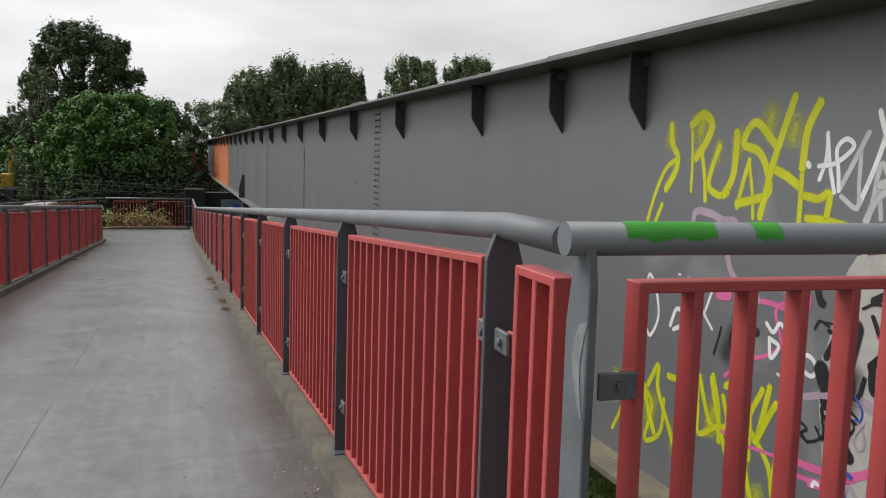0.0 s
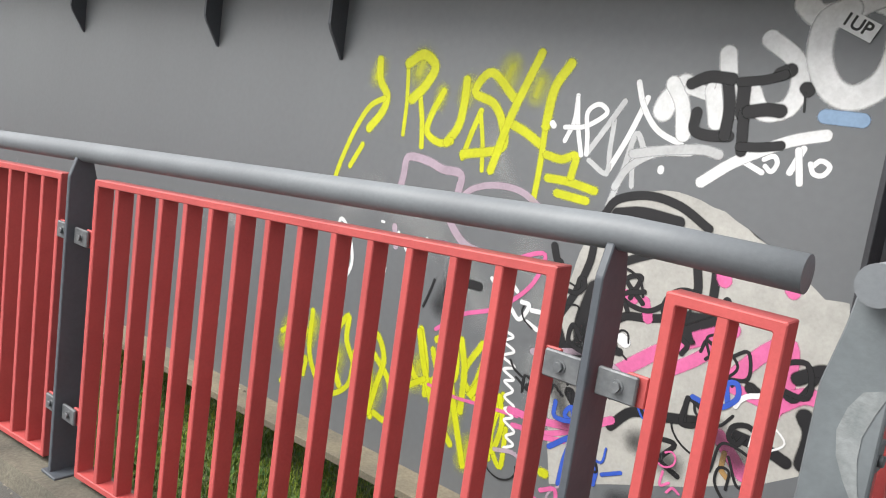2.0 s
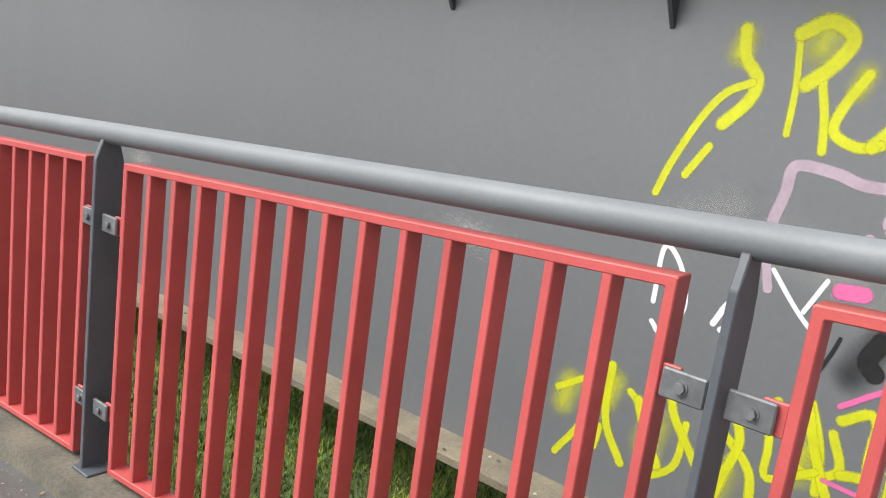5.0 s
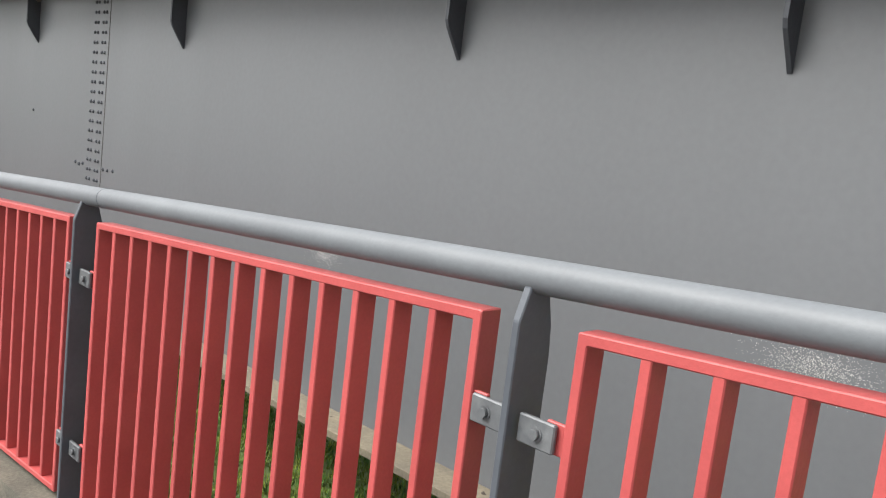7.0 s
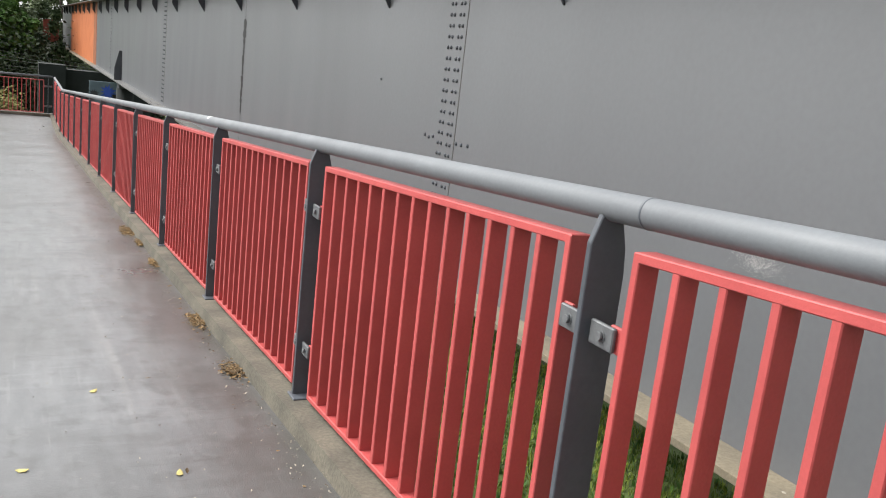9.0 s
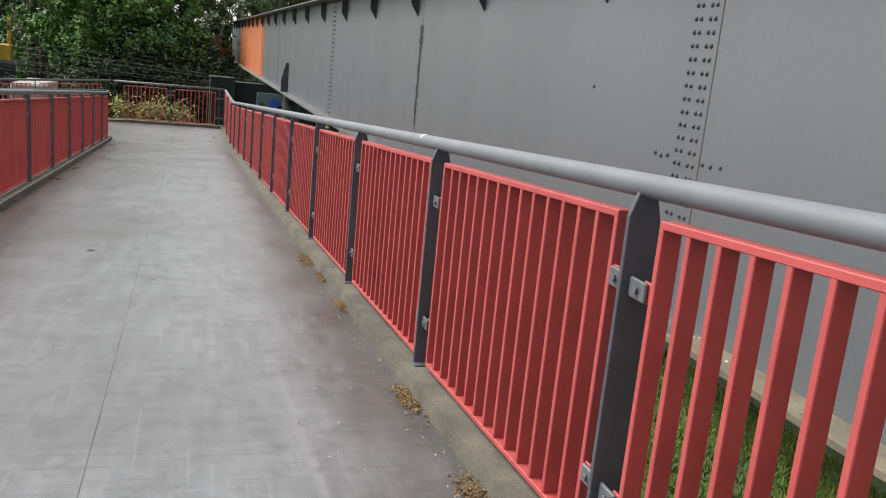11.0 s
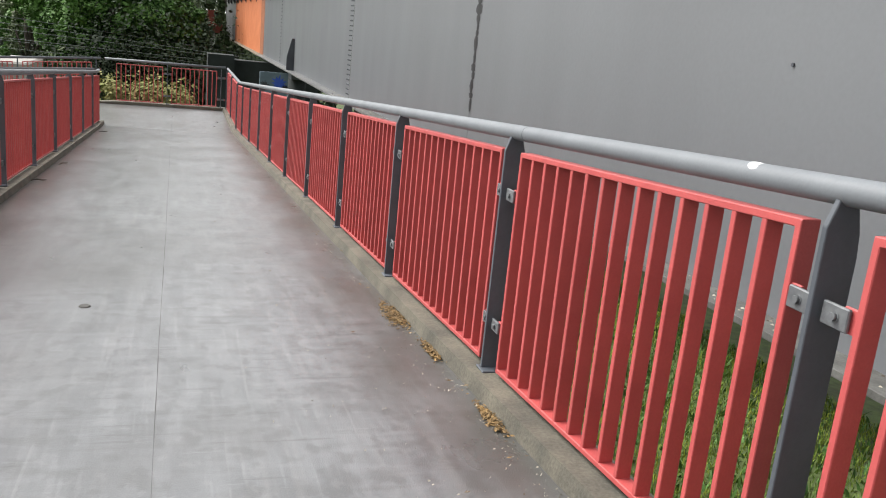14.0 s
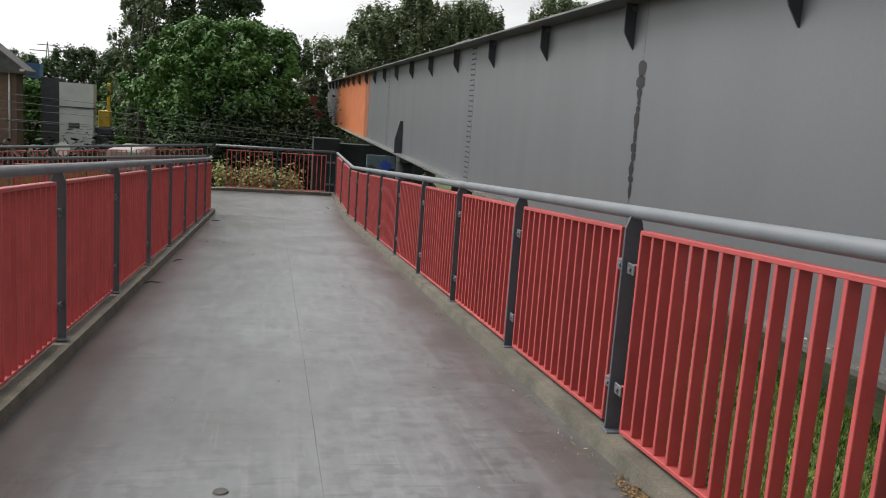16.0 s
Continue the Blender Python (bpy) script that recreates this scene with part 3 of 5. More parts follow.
def rivet_mesh():
    bm = bmesh.new()
    rings = [[bm.verts.new((-h, r * math.cos(a), r * math.sin(a))) for a in (k * math.pi / 3 for k in range(6))] for h, r in ((0, 0.019), (0.009, 0.016), (0.014, 0.008))]
    for a, b in zip(rings, rings[1:]):
        for k in range(6):
            bm.faces.new((a[k], b[k], b[(k + 1) % 6], a[(k + 1) % 6]))
    bm.faces.new(rings[-1][::-1])
    bmesh.ops.recalc_face_normals(bm, faces=bm.faces[:])
    return mesh_of(bm, GIRDER_DARK, "rivet")


RIVET = rivet_mesh()


def splice(y, columns, step, row=True, far=False):
    bm = bmesh.new()
    box(bm, GX - 0.003, GX, y - 0.006, y + 0.006, GZ0, GZ1)
    part("splice_joint", bm, SEAM, girder)
    z = GZ0 + 0.1
    while z < GZ1 - 0.05:
        for i, d in enumerate(columns):
            piece("rivet", RIVET, girder, GX, y + d, z)
        z += step
    if row:
        for d in (-0.265, -0.145, -0.045, 0.435, 0.525, 0.615):
            piece("rivet", RIVET, girder, GX, y + d, 0.412 + random.uniform(-0.01, 0.01))


splice(11.31, (0.078, 0.143, 0.258, 0.323), 0.096)
splice(28.0, (0.08, 0.17, 0.28, 0.37), 0.11, row=False)
splice(42.0, (0.1, 0.24), 0.13, row=False)
bm = bmesh.new()
box(bm, GX - 0.005, GX - 0.002, 48.9, 50.6, GZ0, GZ1)
part("web_strip", bm, ORANGE_DARK, girder, "brown weathered strip beside the orange plate")

# black sealant streak down a web joint
bm = bmesh.new()
z = 1.47
while z > 0.02:
    h = random.uniform(0.08, 0.22)
    w = random.uniform(0.05, 0.1) * (1.4 if z > 1.2 else 1)
    y = 19.45 + random.uniform(-0.015, 0.015)
    bm.faces.new([bm.verts.new((GX - 0.004, y + w * math.cos(a) * random.uniform(0.7, 1.1), z - h / 2 + h / 2 * math.sin(a))) for a in (k * math.pi / 6 for k in range(12))])
    z -= h * 0.9
part("sealant_streak", bm, BLACK_TAR, girder, "ragged black sealant streak")
bm = bmesh.new()
box(bm, GX - 0.002, GX, 19.445, 19.453, GZ0, GZ1)
part("splice_joint", bm, FLANGE, girder)

# ---- ground ----
def ground_z(x, y):
    if y < 33:
        z = -1.5 - 0.024 * max(0, y)
    else:
        z = -2.6 - min(5.4, 0.35 * max(0, y - 36))
    if 0.8 < x < 8 and y < 30:
        bank = min(1.0, (x - 0.8) / 1.4) * min(1.0, (30 - y) / 7)
        z += (-1.16 - 0.008 * max(0, y) - z) * bank * 0.85
    if x < -3.4:
        z = min(z, -3.5)
    return z + 0.06 * noise.noise((x * 0.8, y * 0.8, 0))


def ground_sheet():
    def axis(fine_lo, fine_hi, step):
        vals = list(np.arange(fine_lo, fine_hi, step))
        a = [fine_lo - d for d in (3, 8, 20, 60, 200, 900, 3000)][::-1]
        b = [fine_hi + d for d in (3, 8, 20, 60, 200, 900, 3000)]
        return a + vals + b
    xs, ys = axis(-6, 8, 0.2), axis(-8, 60, 0.4)
    verts = [(x, y, ground_z(x, y)) for y in ys for x in xs]
    n = len(xs)
    faces = [(j * n + i, j * n + i + 1, (j + 1) * n + i + 1, (j + 1) * n + i) for j in range(len(ys) - 1) for i in range(n - 1)]
    me = bpy.data.meshes.new("ground")
    me.from_pydata(verts, [], faces)
    me.materials.append(SOIL)
    ob = new("ground", me)
    return tagged(ob, "grassy ground falling away beside the ramp", "ground", kind="structure")


ground_sheet()


def blades(name, count, x0, x1, y0, y1, h0, h1, w, mat, label):
    rng = np.random.default_rng(5)
    verts, faces = [], []
    for i in range(count):
        x, y = rng.uniform(x0, x1), rng.uniform(y0, y1)
        z = ground_z(x, y)
        h, a = rng.uniform(h0, h1), rng.uniform(0, 6.28)
        dx, dy = math.cos(a) * w, math.sin(a) * w
        lx, ly = rng.normal(0, 0.35 * h), rng.normal(0, 0.35 * h)
        b = len(verts)
        verts += [(x - dx, y - dy, z), (x + dx, y + dy, z), (x + lx * 0.4 + dx * 0.7, y + ly * 0.4 + dy * 0.7, z + h * 0.6),
                  (x + lx * 0.4 - dx * 0.7, y + ly * 0.4 - dy * 0.7, z + h * 0.6), (x + lx, y + ly, z + h)]
        faces += [(b, b + 1, b + 2, b + 3), (b + 3, b + 2, b + 4)]
    me = bpy.data.meshes.new(name)
    me.from_pydata(verts, [], faces)
    me.materials.append(mat)
    return tagged(new(name, me), label, "grass", kind="stuff")


blades("grass", 260000, 0.18, 2.9, -0.2, 32, 0.015, 0.06, 0.0035, GRASS, "long green grass between the ramp and the girder")
blades("weeds", 26000, 0.18, 2.9, -0.2, 30, 0.02, 0.07, 0.011, WEED, "broad-leaved green weeds among the grass")


# ---- trees ----
def leaf_cloud(name, lumps, per, size, mat, seed):
    """A crown: leaves scattered round many centres, thick within and ragged at the edge."""
    rng = np.random.default_rng(seed)
    all_v = []
    for cx, cy, cz, r, sq in lumps:
        d = rng.normal(size=(per, 3))
        d /= np.linalg.norm(d, axis=1)[:, None]
        rad = r * (0.2 + 0.8 * np.abs(rng.normal(0.55, 0.38, per)))
        p = d * rad[:, None] * np.array([1, 1, sq]) + np.array([cx, cy, cz])
        face = d + np.array([0, 0, 0.7]) + 0.55 * rng.normal(size=(per, 3))
        face /= np.linalg.norm(face, axis=1)[:, None] + 1e-6
        u = np.cross(face, rng.normal(size=(per, 3)))
        u /= np.linalg.norm(u, axis=1)[:, None] + 1e-6
        v = np.cross(face, u)
        v /= np.linalg.norm(v, axis=1)[:, None] + 1e-6
        s = (size * (0.45 + rng.random(per)))[:, None]
        all_v.append(np.stack([p - u * s, p + v * s * 0.55, p + u * s, p - v * s * 0.55], axis=1).reshape(-1, 3))
    verts = np.concatenate(all_v)
    faces = np.arange(len(verts)).reshape(-1, 4)
    me = bpy.data.meshes.new(name)
    me.from_pydata(verts.tolist(), [], faces.tolist())
    me.materials.append(mat)
    return me


def tree(label, x, y, base, top, width, mat, seed, lumps=40, per=260, size=0.28, low=0.25, shape=0.6, squash=0.75):
    rng = random.Random(seed)
    t = thing("tree", label, "tree", at=(x, y, base))
    h = top - base
    bm = bmesh.new()
    pts = [(0.15 * math.sin(k), 0.1 * math.cos(k * 1.7), h * 0.85 * k / 7) for k in range(8)]
    tube(bm, pts, [max(0.04, 0.03 * h * (1 - k / 8) ** 1.1) for k in range(8)], 8)
    part("trunk", bm, BARK, t)
    cl = []
    for i in range(int(lumps * 1.3)):
        f = rng.uniform(low, 1.0)
        spread = width / 2 * math.sin(math.pi * min(1, max(0.06, (f - low) / (1 - low) * 0.86 + 0.12))) ** shape
        a, q = rng.uniform(0, 6.28), rng.uniform(0.25, 1.0) ** 0.5
        r = width * rng.uniform(0.05, 0.145)
        cl.append((spread * q * math.cos(a) * 0.9, spread * q * math.sin(a) * 0.8, h * f - r * 0.7, r, squash))
    for i in range(lumps // 2):
        f = rng.uniform(max(low, 0.35), 0.93)
        spread = width / 2 * math.sin(math.pi * min(1, max(0.06, (f - low) / (1 - low) * 0.86 + 0.12))) ** shape
        a = rng.uniform(0, 6.28)
        cl.append((spread * 1.04 * math.cos(a), spread * 0.9 * math.sin(a), h * f, width * rng.uniform(0.025, 0.06), squash * 2.2))
    for i in range(7):
        cx, cy, cz, r, s = cl[i * 3 % len(cl)]
        bm = bmesh.new()
        z0 = max(h * 0.2, cz - 0.35 * h)
        tube(bm, [(0, 0, z0), (cx * 0.5, cy * 0.5, (z0 + cz) / 2), (cx, cy, cz)], [0.012 * h, 0.008 * h, 0.003 * h], 6)
        part("limb", bm, BARK, t)
    me = leaf_cloud("crown", cl, int(per * 0.68), size, mat, seed)
    piece("crown", me, t)
    return t


tree("tall dark broad-leaved tree behind the others", -7.9, 78, -7.5, 12.3, 9.5, LEAF_DARK, 3, 120, 520, 0.132, low=0.35, shape=0.5)
tree("thin pale-limbed birch beside the tall dark tree", -11.0, 74, -7.5, 8.0, 4.5, LEAF_GREY, 4, 60, 150, 0.099, low=0.3, squash=1.2)
tree("wide bright green broad-leaved tree", -5.0, 67, -7.5, 5.7, 9.8, LEAF_MID, 5, 130, 620, 0.135, low=0.42, shape=0.35, squash=0.5)
tree("dark green broad-leaved tree by the bridge end", -2.3, 71, -7.5, 5.4, 8.0, LEAF_DARK, 6, 120, 520, 0.119, low=0.05, shape=0.35)
tree("grey-green leafy tree behind the bridge", 3.0, 84, -7.5, 6.4, 8.5, LEAF_GREY, 7, 100, 459, 0.132, low=0.1, shape=0.45)
for i, (x, top, w) in enumerate(((6.4, 9.4, 5), (8.4, 10.6, 5.5), (10.8, 11.4, 5.5), (13.2, 10.6, 6), (15.2, 10.9, 5.5), (17.2, 10.9, 6), (23.5, 11.8, 6.5), (26.5, 11.8, 5.5), (29.5, 12.2, 5.5), (33.0, 12.6, 6.5))):
    tree("silvery grey-green willow rising above the girder", x, 88 + i % 2 * 4, -7.5, top, w, LEAF_GREY, 20 + i, 90, 397, 0.132, low=0.3, shape=0.45, squash=1.7)
for i, (x, y, top, w) in enumerate(((-24, 118, 5.2, 10), (-33, 120, 4.4, 11), (-18, 112, 5.0, 8), (-41, 118, 4.6, 10), (-15, 95, 2.6, 6), (-12.5, 86, 2.2, 5), (-19.3, 78, 0.8, 4))):
    tree("distant broad-leaved tree beyond the houses", x, y, -7.5, top, w, LEAF_MID if i > 3 else LEAF_DARK, 40 + i, 90, 336, 0.172, low=0.1, shape=0.45)


def hedge(label, x0, x1, y, z0, z1, mat, seed, depth=1.5, size=0.2):
    rng = random.Random(seed)
    t = thing("hedge", label, "hedge", at=((x0 + x1) / 2, y, z0))
    step = min(0.7, (x1 - x0) / 9)
    n = int((x1 - x0) / step)
    cl = [((i + rng.uniform(-0.4, 0.4)) * step - (x1 - x0) / 2, rng.uniform(-depth, depth) / 2, (z1 - z0) * rng.uniform(0.15, 0.75), (z1 - z0) * rng.uniform(0.25, 0.4), 1.0) for i in range(n) for k in range(3)]
    piece("crown", leaf_cloud("crown", cl, 260, size, mat, seed), t)
    return t


# the next four carry the canopy's shade in their leaf colour
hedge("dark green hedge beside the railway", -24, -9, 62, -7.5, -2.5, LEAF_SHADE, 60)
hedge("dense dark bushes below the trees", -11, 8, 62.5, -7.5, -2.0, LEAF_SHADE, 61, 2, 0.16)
hedge("undergrowth coloured near-black for the shade at the foot of the trees", -9.0, 1.5, 61.5, -7.5, -0.5, LEAF_SHADE, 64, 0.8, 0.1)
# added to fill what is only deep shade beside the bridge end
hedge("added thicket coloured for the dark shade between the trees and the bridge end", -5.5, 1.6, 62.2, -7.5, 1.9, LEAF_SHADE, 65, 1.0, 0.12)
hedge("tall dark thicket behind the bridge end", -8, 7, 87, -7.5, 3.0, LEAF_DARK, 63, 3, 0.2)
hedge("dry yellowish shrub behind the landing fence", -3.2, -1.0, 36.0, -2.7, -1.2, STRAW, 62, 0.9, 0.06)

# ---- overhead wires ----
for i, (ya, za, zb) in enumerate(((60, -0.55, -1.3), (60, -0.95, -1.45), (60, -1.5, -1.75), (61, -1.62, -2.0), (61, -2.1, -2.3), (62, -0.2, -1.15))):
    bm = bmesh.new()
    tube(bm, [(-40 + 6 * k, ya, za + (zb - za) * (k * 6 - 24) / 17 - 0.12 * math.sin(k)) for k in range(0, 9)], 0.014, 6)
    tagged(part("overhead_wire", bm, CABLE), "thin pale overhead wire strung across the cutting", "wire", "overhead wires")

# ---- graffiti on the girder ----
paint_layer = [0]


def to_web(points):
    paint_layer[0] += 1
    x = GX - 0.0006 - 0.000015 * paint_layer[0]
    return [Vector((x, 0.985 * y + 0.0065 * z, 0.016 + 0.0048 * y + 0.9727 * z)) for y, z in points]


def smooth_line(points, step=6):
    pts = [points[0] + (points[0] - points[1])] + points + [points[-1] + (points[-1] - points[-2])]
    out = []
    for a, b, c, d in zip(pts, pts[1:], pts[2:], pts[3:]):
        for k in range(step):
            t = k / step
            out.append(0.5 * (2 * b + (c - a) * t + (2 * a - 5 * b + 4 * c - d) * t * t + (3 * b - a - 3 * c + d) * t ** 3))
    return out + [points[-1]]


def stroke(mat, width, points, parent=None):
    """One pass of the spray can: a flat ribbon with round, misty edges."""
    line = smooth_line(to_web(points))
    w = width * (0.5 if width < 0.09 else 0.36)
    if mat == S_YELLOW:
        w = width * 0.5
    dirs = [(line[min(i + 1, len(line) - 1)] - line[max(i - 1, 0)]).normalized() for i in range(len(line))]
    rows = [(line[0] - dirs[0] * w, dirs[0], 1.0)] + [(p, d, 0.0) for p, d in zip(line, dirs)] + [(line[-1] + dirs[-1] * w, dirs[-1], 1.0)]
    bm = bmesh.new()
    uv = bm.loops.layers.uv.new("across")
    at_uv = {}
    made = []
    for i, (p, d, e) in enumerate(rows):
        p = p - Vector((0.000002 * i, 0, 0))
        side = d.cross(Vector((1, 0, 0))).normalized() * w
        row = []
        for u in (-1.0, 0.0, 1.0):
            v = bm.verts.new(p + side * u)
            at_uv[v] = (u, e)
            row.append(v)
        made.append(row)
    for a, b in zip(made, made[1:]):
        for k in (0, 1):
            f = bm.faces.new((a[k], a[k + 1], b[k + 1], b[k]))
            for lp in f.loops:
                lp[uv].uv = at_uv[lp.vert]
    return part("paint_stroke", bm, mat, parent or tag)


def patch(mat, points):
    """A filled area with an uneven outline."""
    pts = to_web(points)
    line = smooth_line(pts + [pts[0]], 4)[:-1]
    bm = bmesh.new()
    uv = bm.loops.layers.uv.new("across")
    f = bm.faces.new([bm.verts.new(p + Vector((0, random.uniform(-0.006, 0.006), random.uniform(-0.006, 0.006)))) for p in line])
    bmesh.ops.triangulate(bm, faces=[f])
    return part("paint_fill", bm, mat, tag)


tag = thing("graffiti", "cream painted patch on the girder", "graffiti", "graffiti on the girder")
patch(S_CREAM, [(1.40, -0.52), (1.53, 0.22), (1.48, 0.54), (1.43, 0.77), (1.33, 0.99), (1.22, 1.10), (1.03, 1.17), (0.78, 1.14), (0.55, 1.04), (0.37, 0.93), (0.22, 0.84), (0.10, 0.78), (0.08, 0.09)])
tag = thing("graffiti", "faint pale spray haze on the grey girder", "graffiti", "graffiti on the girder")
for y, z, dy, dz, w in ((3.2, 0.7, -0.25, 0.12, 0.5), (2.7, 0.75, -0.3, -0.1, 0.55), (2.2, 0.55, -0.2, -0.25, 0.5), (1.75, 0.7, -0.15, -0.3, 0.45), (2.1, 1.3, -0.15, -0.25, 0.3), (1.6, 0.1, -0.1, -0.3, 0.4)):
    stroke(S_MIST, w, [(y, z), (y + dy, z + dz)])
tag = thing("graffiti", "large yellow sprayed letters on the grey girder", "graffiti", "graffiti on the girder")
for y, z, w in ((3.02, 1.6, 0.24), (2.68, 1.66, 0.34), (2.5, 1.5, 0.2), (2.3, 1.55, 0.26), (2.03, 1.68, 0.3), (1.83, 1.62, 0.26)):
    stroke(S_YELLOW_MIST, w, [(y, z), (y + 0.02, z - 0.07)])
stroke(S_YELLOW, 0.05, [(3.32, 0.84), (3.27, 0.99), (3.17, 1.21), (3.07, 1.35), (2.96, 1.41)])
stroke(S_YELLOW, 0.075, [(3.03, 1.64), (3.01, 1.52), (2.94, 1.43), (2.96, 1.33), (3.06, 1.21)])
stroke(S_YELLOW, 0.05, [(3.10, 1.10), (3.19, 0.95)])
stroke(S_YELLOW, 0.04, [(2.79, 1.60), (2.77, 1.41), (2.77, 1.21)])
stroke(S_YELLOW, 0.085, [(2.79, 1.64), (2.68, 1.70), (2.58, 1.64), (2.63, 1.53), (2.73, 1.43)])
stroke(S_YELLOW, 0.05, [(2.67, 1.46), (2.63, 1.31), (2.61, 1.16)])
stroke(S_YELLOW, 0.06, [(2.49, 1.50), (2.56, 1.36), (2.58, 1.25), (2.48, 1.20), (2.39, 1.22)])
stroke(S_YELLOW, 0.075, [(2.33, 1.58), (2.33, 1.44), (2.35, 1.31), (2.42, 1.21)])
stroke(S_YELLOW, 0.07, [(1.97, 1.50), (2.16, 1.64), (2.26, 1.52), (2.12, 1.47), (2.04, 1.36), (2.03, 1.23), (2.29, 1.16)])
stroke(S_YELLOW, 0.05, [(2.20, 1.42), (2.25, 1.28), (2.29, 1.14)])
stroke(S_YELLOW, 0.04, [(2.20, 1.40), (2.16, 1.24), (2.14, 1.09)])
stroke(S_YELLOW, 0.07, [(1.85, 1.77), (1.92, 1.60), (2.00, 1.39), (2.08, 1.10)])
stroke(S_YELLOW, 0.07, [(2.00, 1.38), (1.88, 1.34), (1.78, 1.29)])
stroke(S_YELLOW, 0.075, [(1.66, 1.73), (1.74, 1.59), (1.76, 1.39)])
stroke(S_YELLOW, 0.05, [(1.76, 1.39), (1.76, 1.15), (1.77, 0.97)])
stroke(S_YELLOW, 0.06, [(1.73, 1.24), (1.63, 1.23), (1.55, 1.26), (1.56, 1.15)])
stroke(S_YELLOW, 0.06, [(1.70, 1.12), (1.57, 1.12), (1.41, 1.10)])
stroke(S_YELLOW, 0.06, [(1.63, 1.05), (1.45, 1.04)])
tag = thing("graffiti", "dripping yellow sprayed letters low on the girder", "graffiti", "graffiti on the girder")
for y, z, w in ((3.6, -0.25, 0.3), (3.35, -0.15, 0.26), (3.1, -0.3, 0.34), (2.75, -0.4, 0.36), (2.4, -0.15, 0.28), (2.1, -0.3, 0.3), (1.95, -0.5, 0.26)):
    stroke(S_YELLOW_MIST, w, [(y, z), (y + 0.03, z - 0.12)])
stroke(S_YELLOW, 0.05, [(3.67, -0.30), (3.49, -0.20), (3.50, -0.43), (3.63, -0.66)])
stroke(S_YELLOW, 0.06, [(3.38, -0.08), (3.37, -0.37), (3.25, -0.57)])
stroke(S_YELLOW, 0.05, [(3.26, -0.18), (3.10, -0.32), (3.17, -0.59), (2.98, -0.48), (2.95, -0.24)])
stroke(S_YELLOW, 0.06, [(2.79, -0.19), (2.62, -0.35), (2.61, -0.58), (2.72, -0.58)])
stroke(S_YELLOW, 0.055, [(2.56, 0.03), (2.42, -0.24), (2.26, -0.19), (2.31, -0.03)])
stroke(S_YELLOW, 0.055, [(2.42, 0.07), (2.35, -0.12), (2.33, -0.32)])
stroke(S_YELLOW, 0.06, [(2.15, 0.07), (2.14, -0.19), (1.98, -0.64)])
stroke(S_YELLOW, 0.055, [(1.96, 0.11), (2.06, -0.12), (1.88, -0.30), (1.81, -0.53)])
stroke(S_YELLOW, 0.045, [(1.77, -0.13), (1.81, -0.41), (1.72, -0.55), (1.72, -0.32)])
stroke(S_YELLOW, 0.035, [(3.50, -0.10), (3.50, -0.23), (3.43, -0.21), (3.43, -0.28), (3.49, -0.32)])
stroke(S_YELLOW, 0.05, [(3.49, -0.49), (3.40, -0.42), (3.41, -0.54)])
stroke(S_YELLOW, 0.07, [(3.21, -0.21), (3.14, -0.37), (3.06, -0.50)])
stroke(S_YELLOW, 0.06, [(3.16, -0.19), (3.04, -0.02), (3.03, -0.19), (2.89, -0.39), (2.75, -0.61)])
stroke(S_YELLOW, 0.06, [(2.91, -0.06), (2.77, -0.07), (2.69, -0.21), (2.73, -0.40), (2.77, -0.59)])
stroke(S_YELLOW, 0.04, [(2.79, -0.24), (2.78, -0.41), (2.75, -0.61)])
stroke(S_YELLOW, 0.05, [(2.58, 0.01), (2.56, -0.20), (2.54, -0.34), (2.35, -0.23)])
stroke(S_YELLOW, 0.06, [(2.43, 0.05), (2.37, -0.13), (2.25, -0.38), (2.09, -0.55)])
stroke(S_YELLOW, 0.06, [(2.29, 0.04), (2.17, 0.10), (2.12, -0.14), (2.25, -0.20)])
stroke(S_YELLOW, 0.06, [(2.11, 0.09), (2.06, -0.08), (2.05, -0.33)])
stroke(S_YELLOW, 0.06, [(1.90, 0.14), (1.96, -0.11), (2.00, -0.22), (1.89, -0.02), (1.84, 0.06)])
stroke(S_YELLOW, 0.05, [(1.79, -0.17), (1.84, -0.41), (1.79, -0.48), (1.75, -0.30), (1.79, -0.15)])
tag = thing("graffiti", "thin white sprayed tag on the grey girder", "graffiti", "graffiti on the girder")
stroke(S_WHITE, 0.03, [(1.59, 1.57), (1.59, 1.44), (1.63, 1.33)])
stroke(S_WHITE, 0.03, [(1.59, 1.56), (1.56, 1.40), (1.52, 1.27)])
stroke(S_WHITE, 0.03, [(1.64, 1.40), (1.52, 1.42), (1.41, 1.50), (1.46, 1.54), (1.52, 1.49), (1.50, 1.37), (1.49, 1.28)])
stroke(S_PALE, 0.04, [(1.49, 1.28), (1.40, 1.43), (1.32, 1.57)])
stroke(S_PALE, 0.035, [(1.36, 1.47), (1.36, 1.33), (1.36, 1.20), (1.47, 1.25)])
stroke(S_WHITE, 0.035, [(1.36, 1.20), (1.27, 1.40), (1.20, 1.60)])
stroke(S_WHITE, 0.035, [(1.26, 1.67), (1.21, 1.55), (1.12, 1.45), (0.99, 1.40)])
stroke(S_PALE, 0.04, [(1.32, 1.04), (1.27, 1.22), (1.23, 1.42), (1.17, 1.34)])
stroke(S_PALE, 0.035, [(1.23, 1.30), (1.21, 1.16)])
stroke(S_PALE, 0.05, [(1.30, 1.14), (1.24, 1.25), (1.11, 1.34), (0.94, 1.37)])
stroke(S_WHITE, 0.04, [(1.07, 1.27), (1.07, 1.26)])
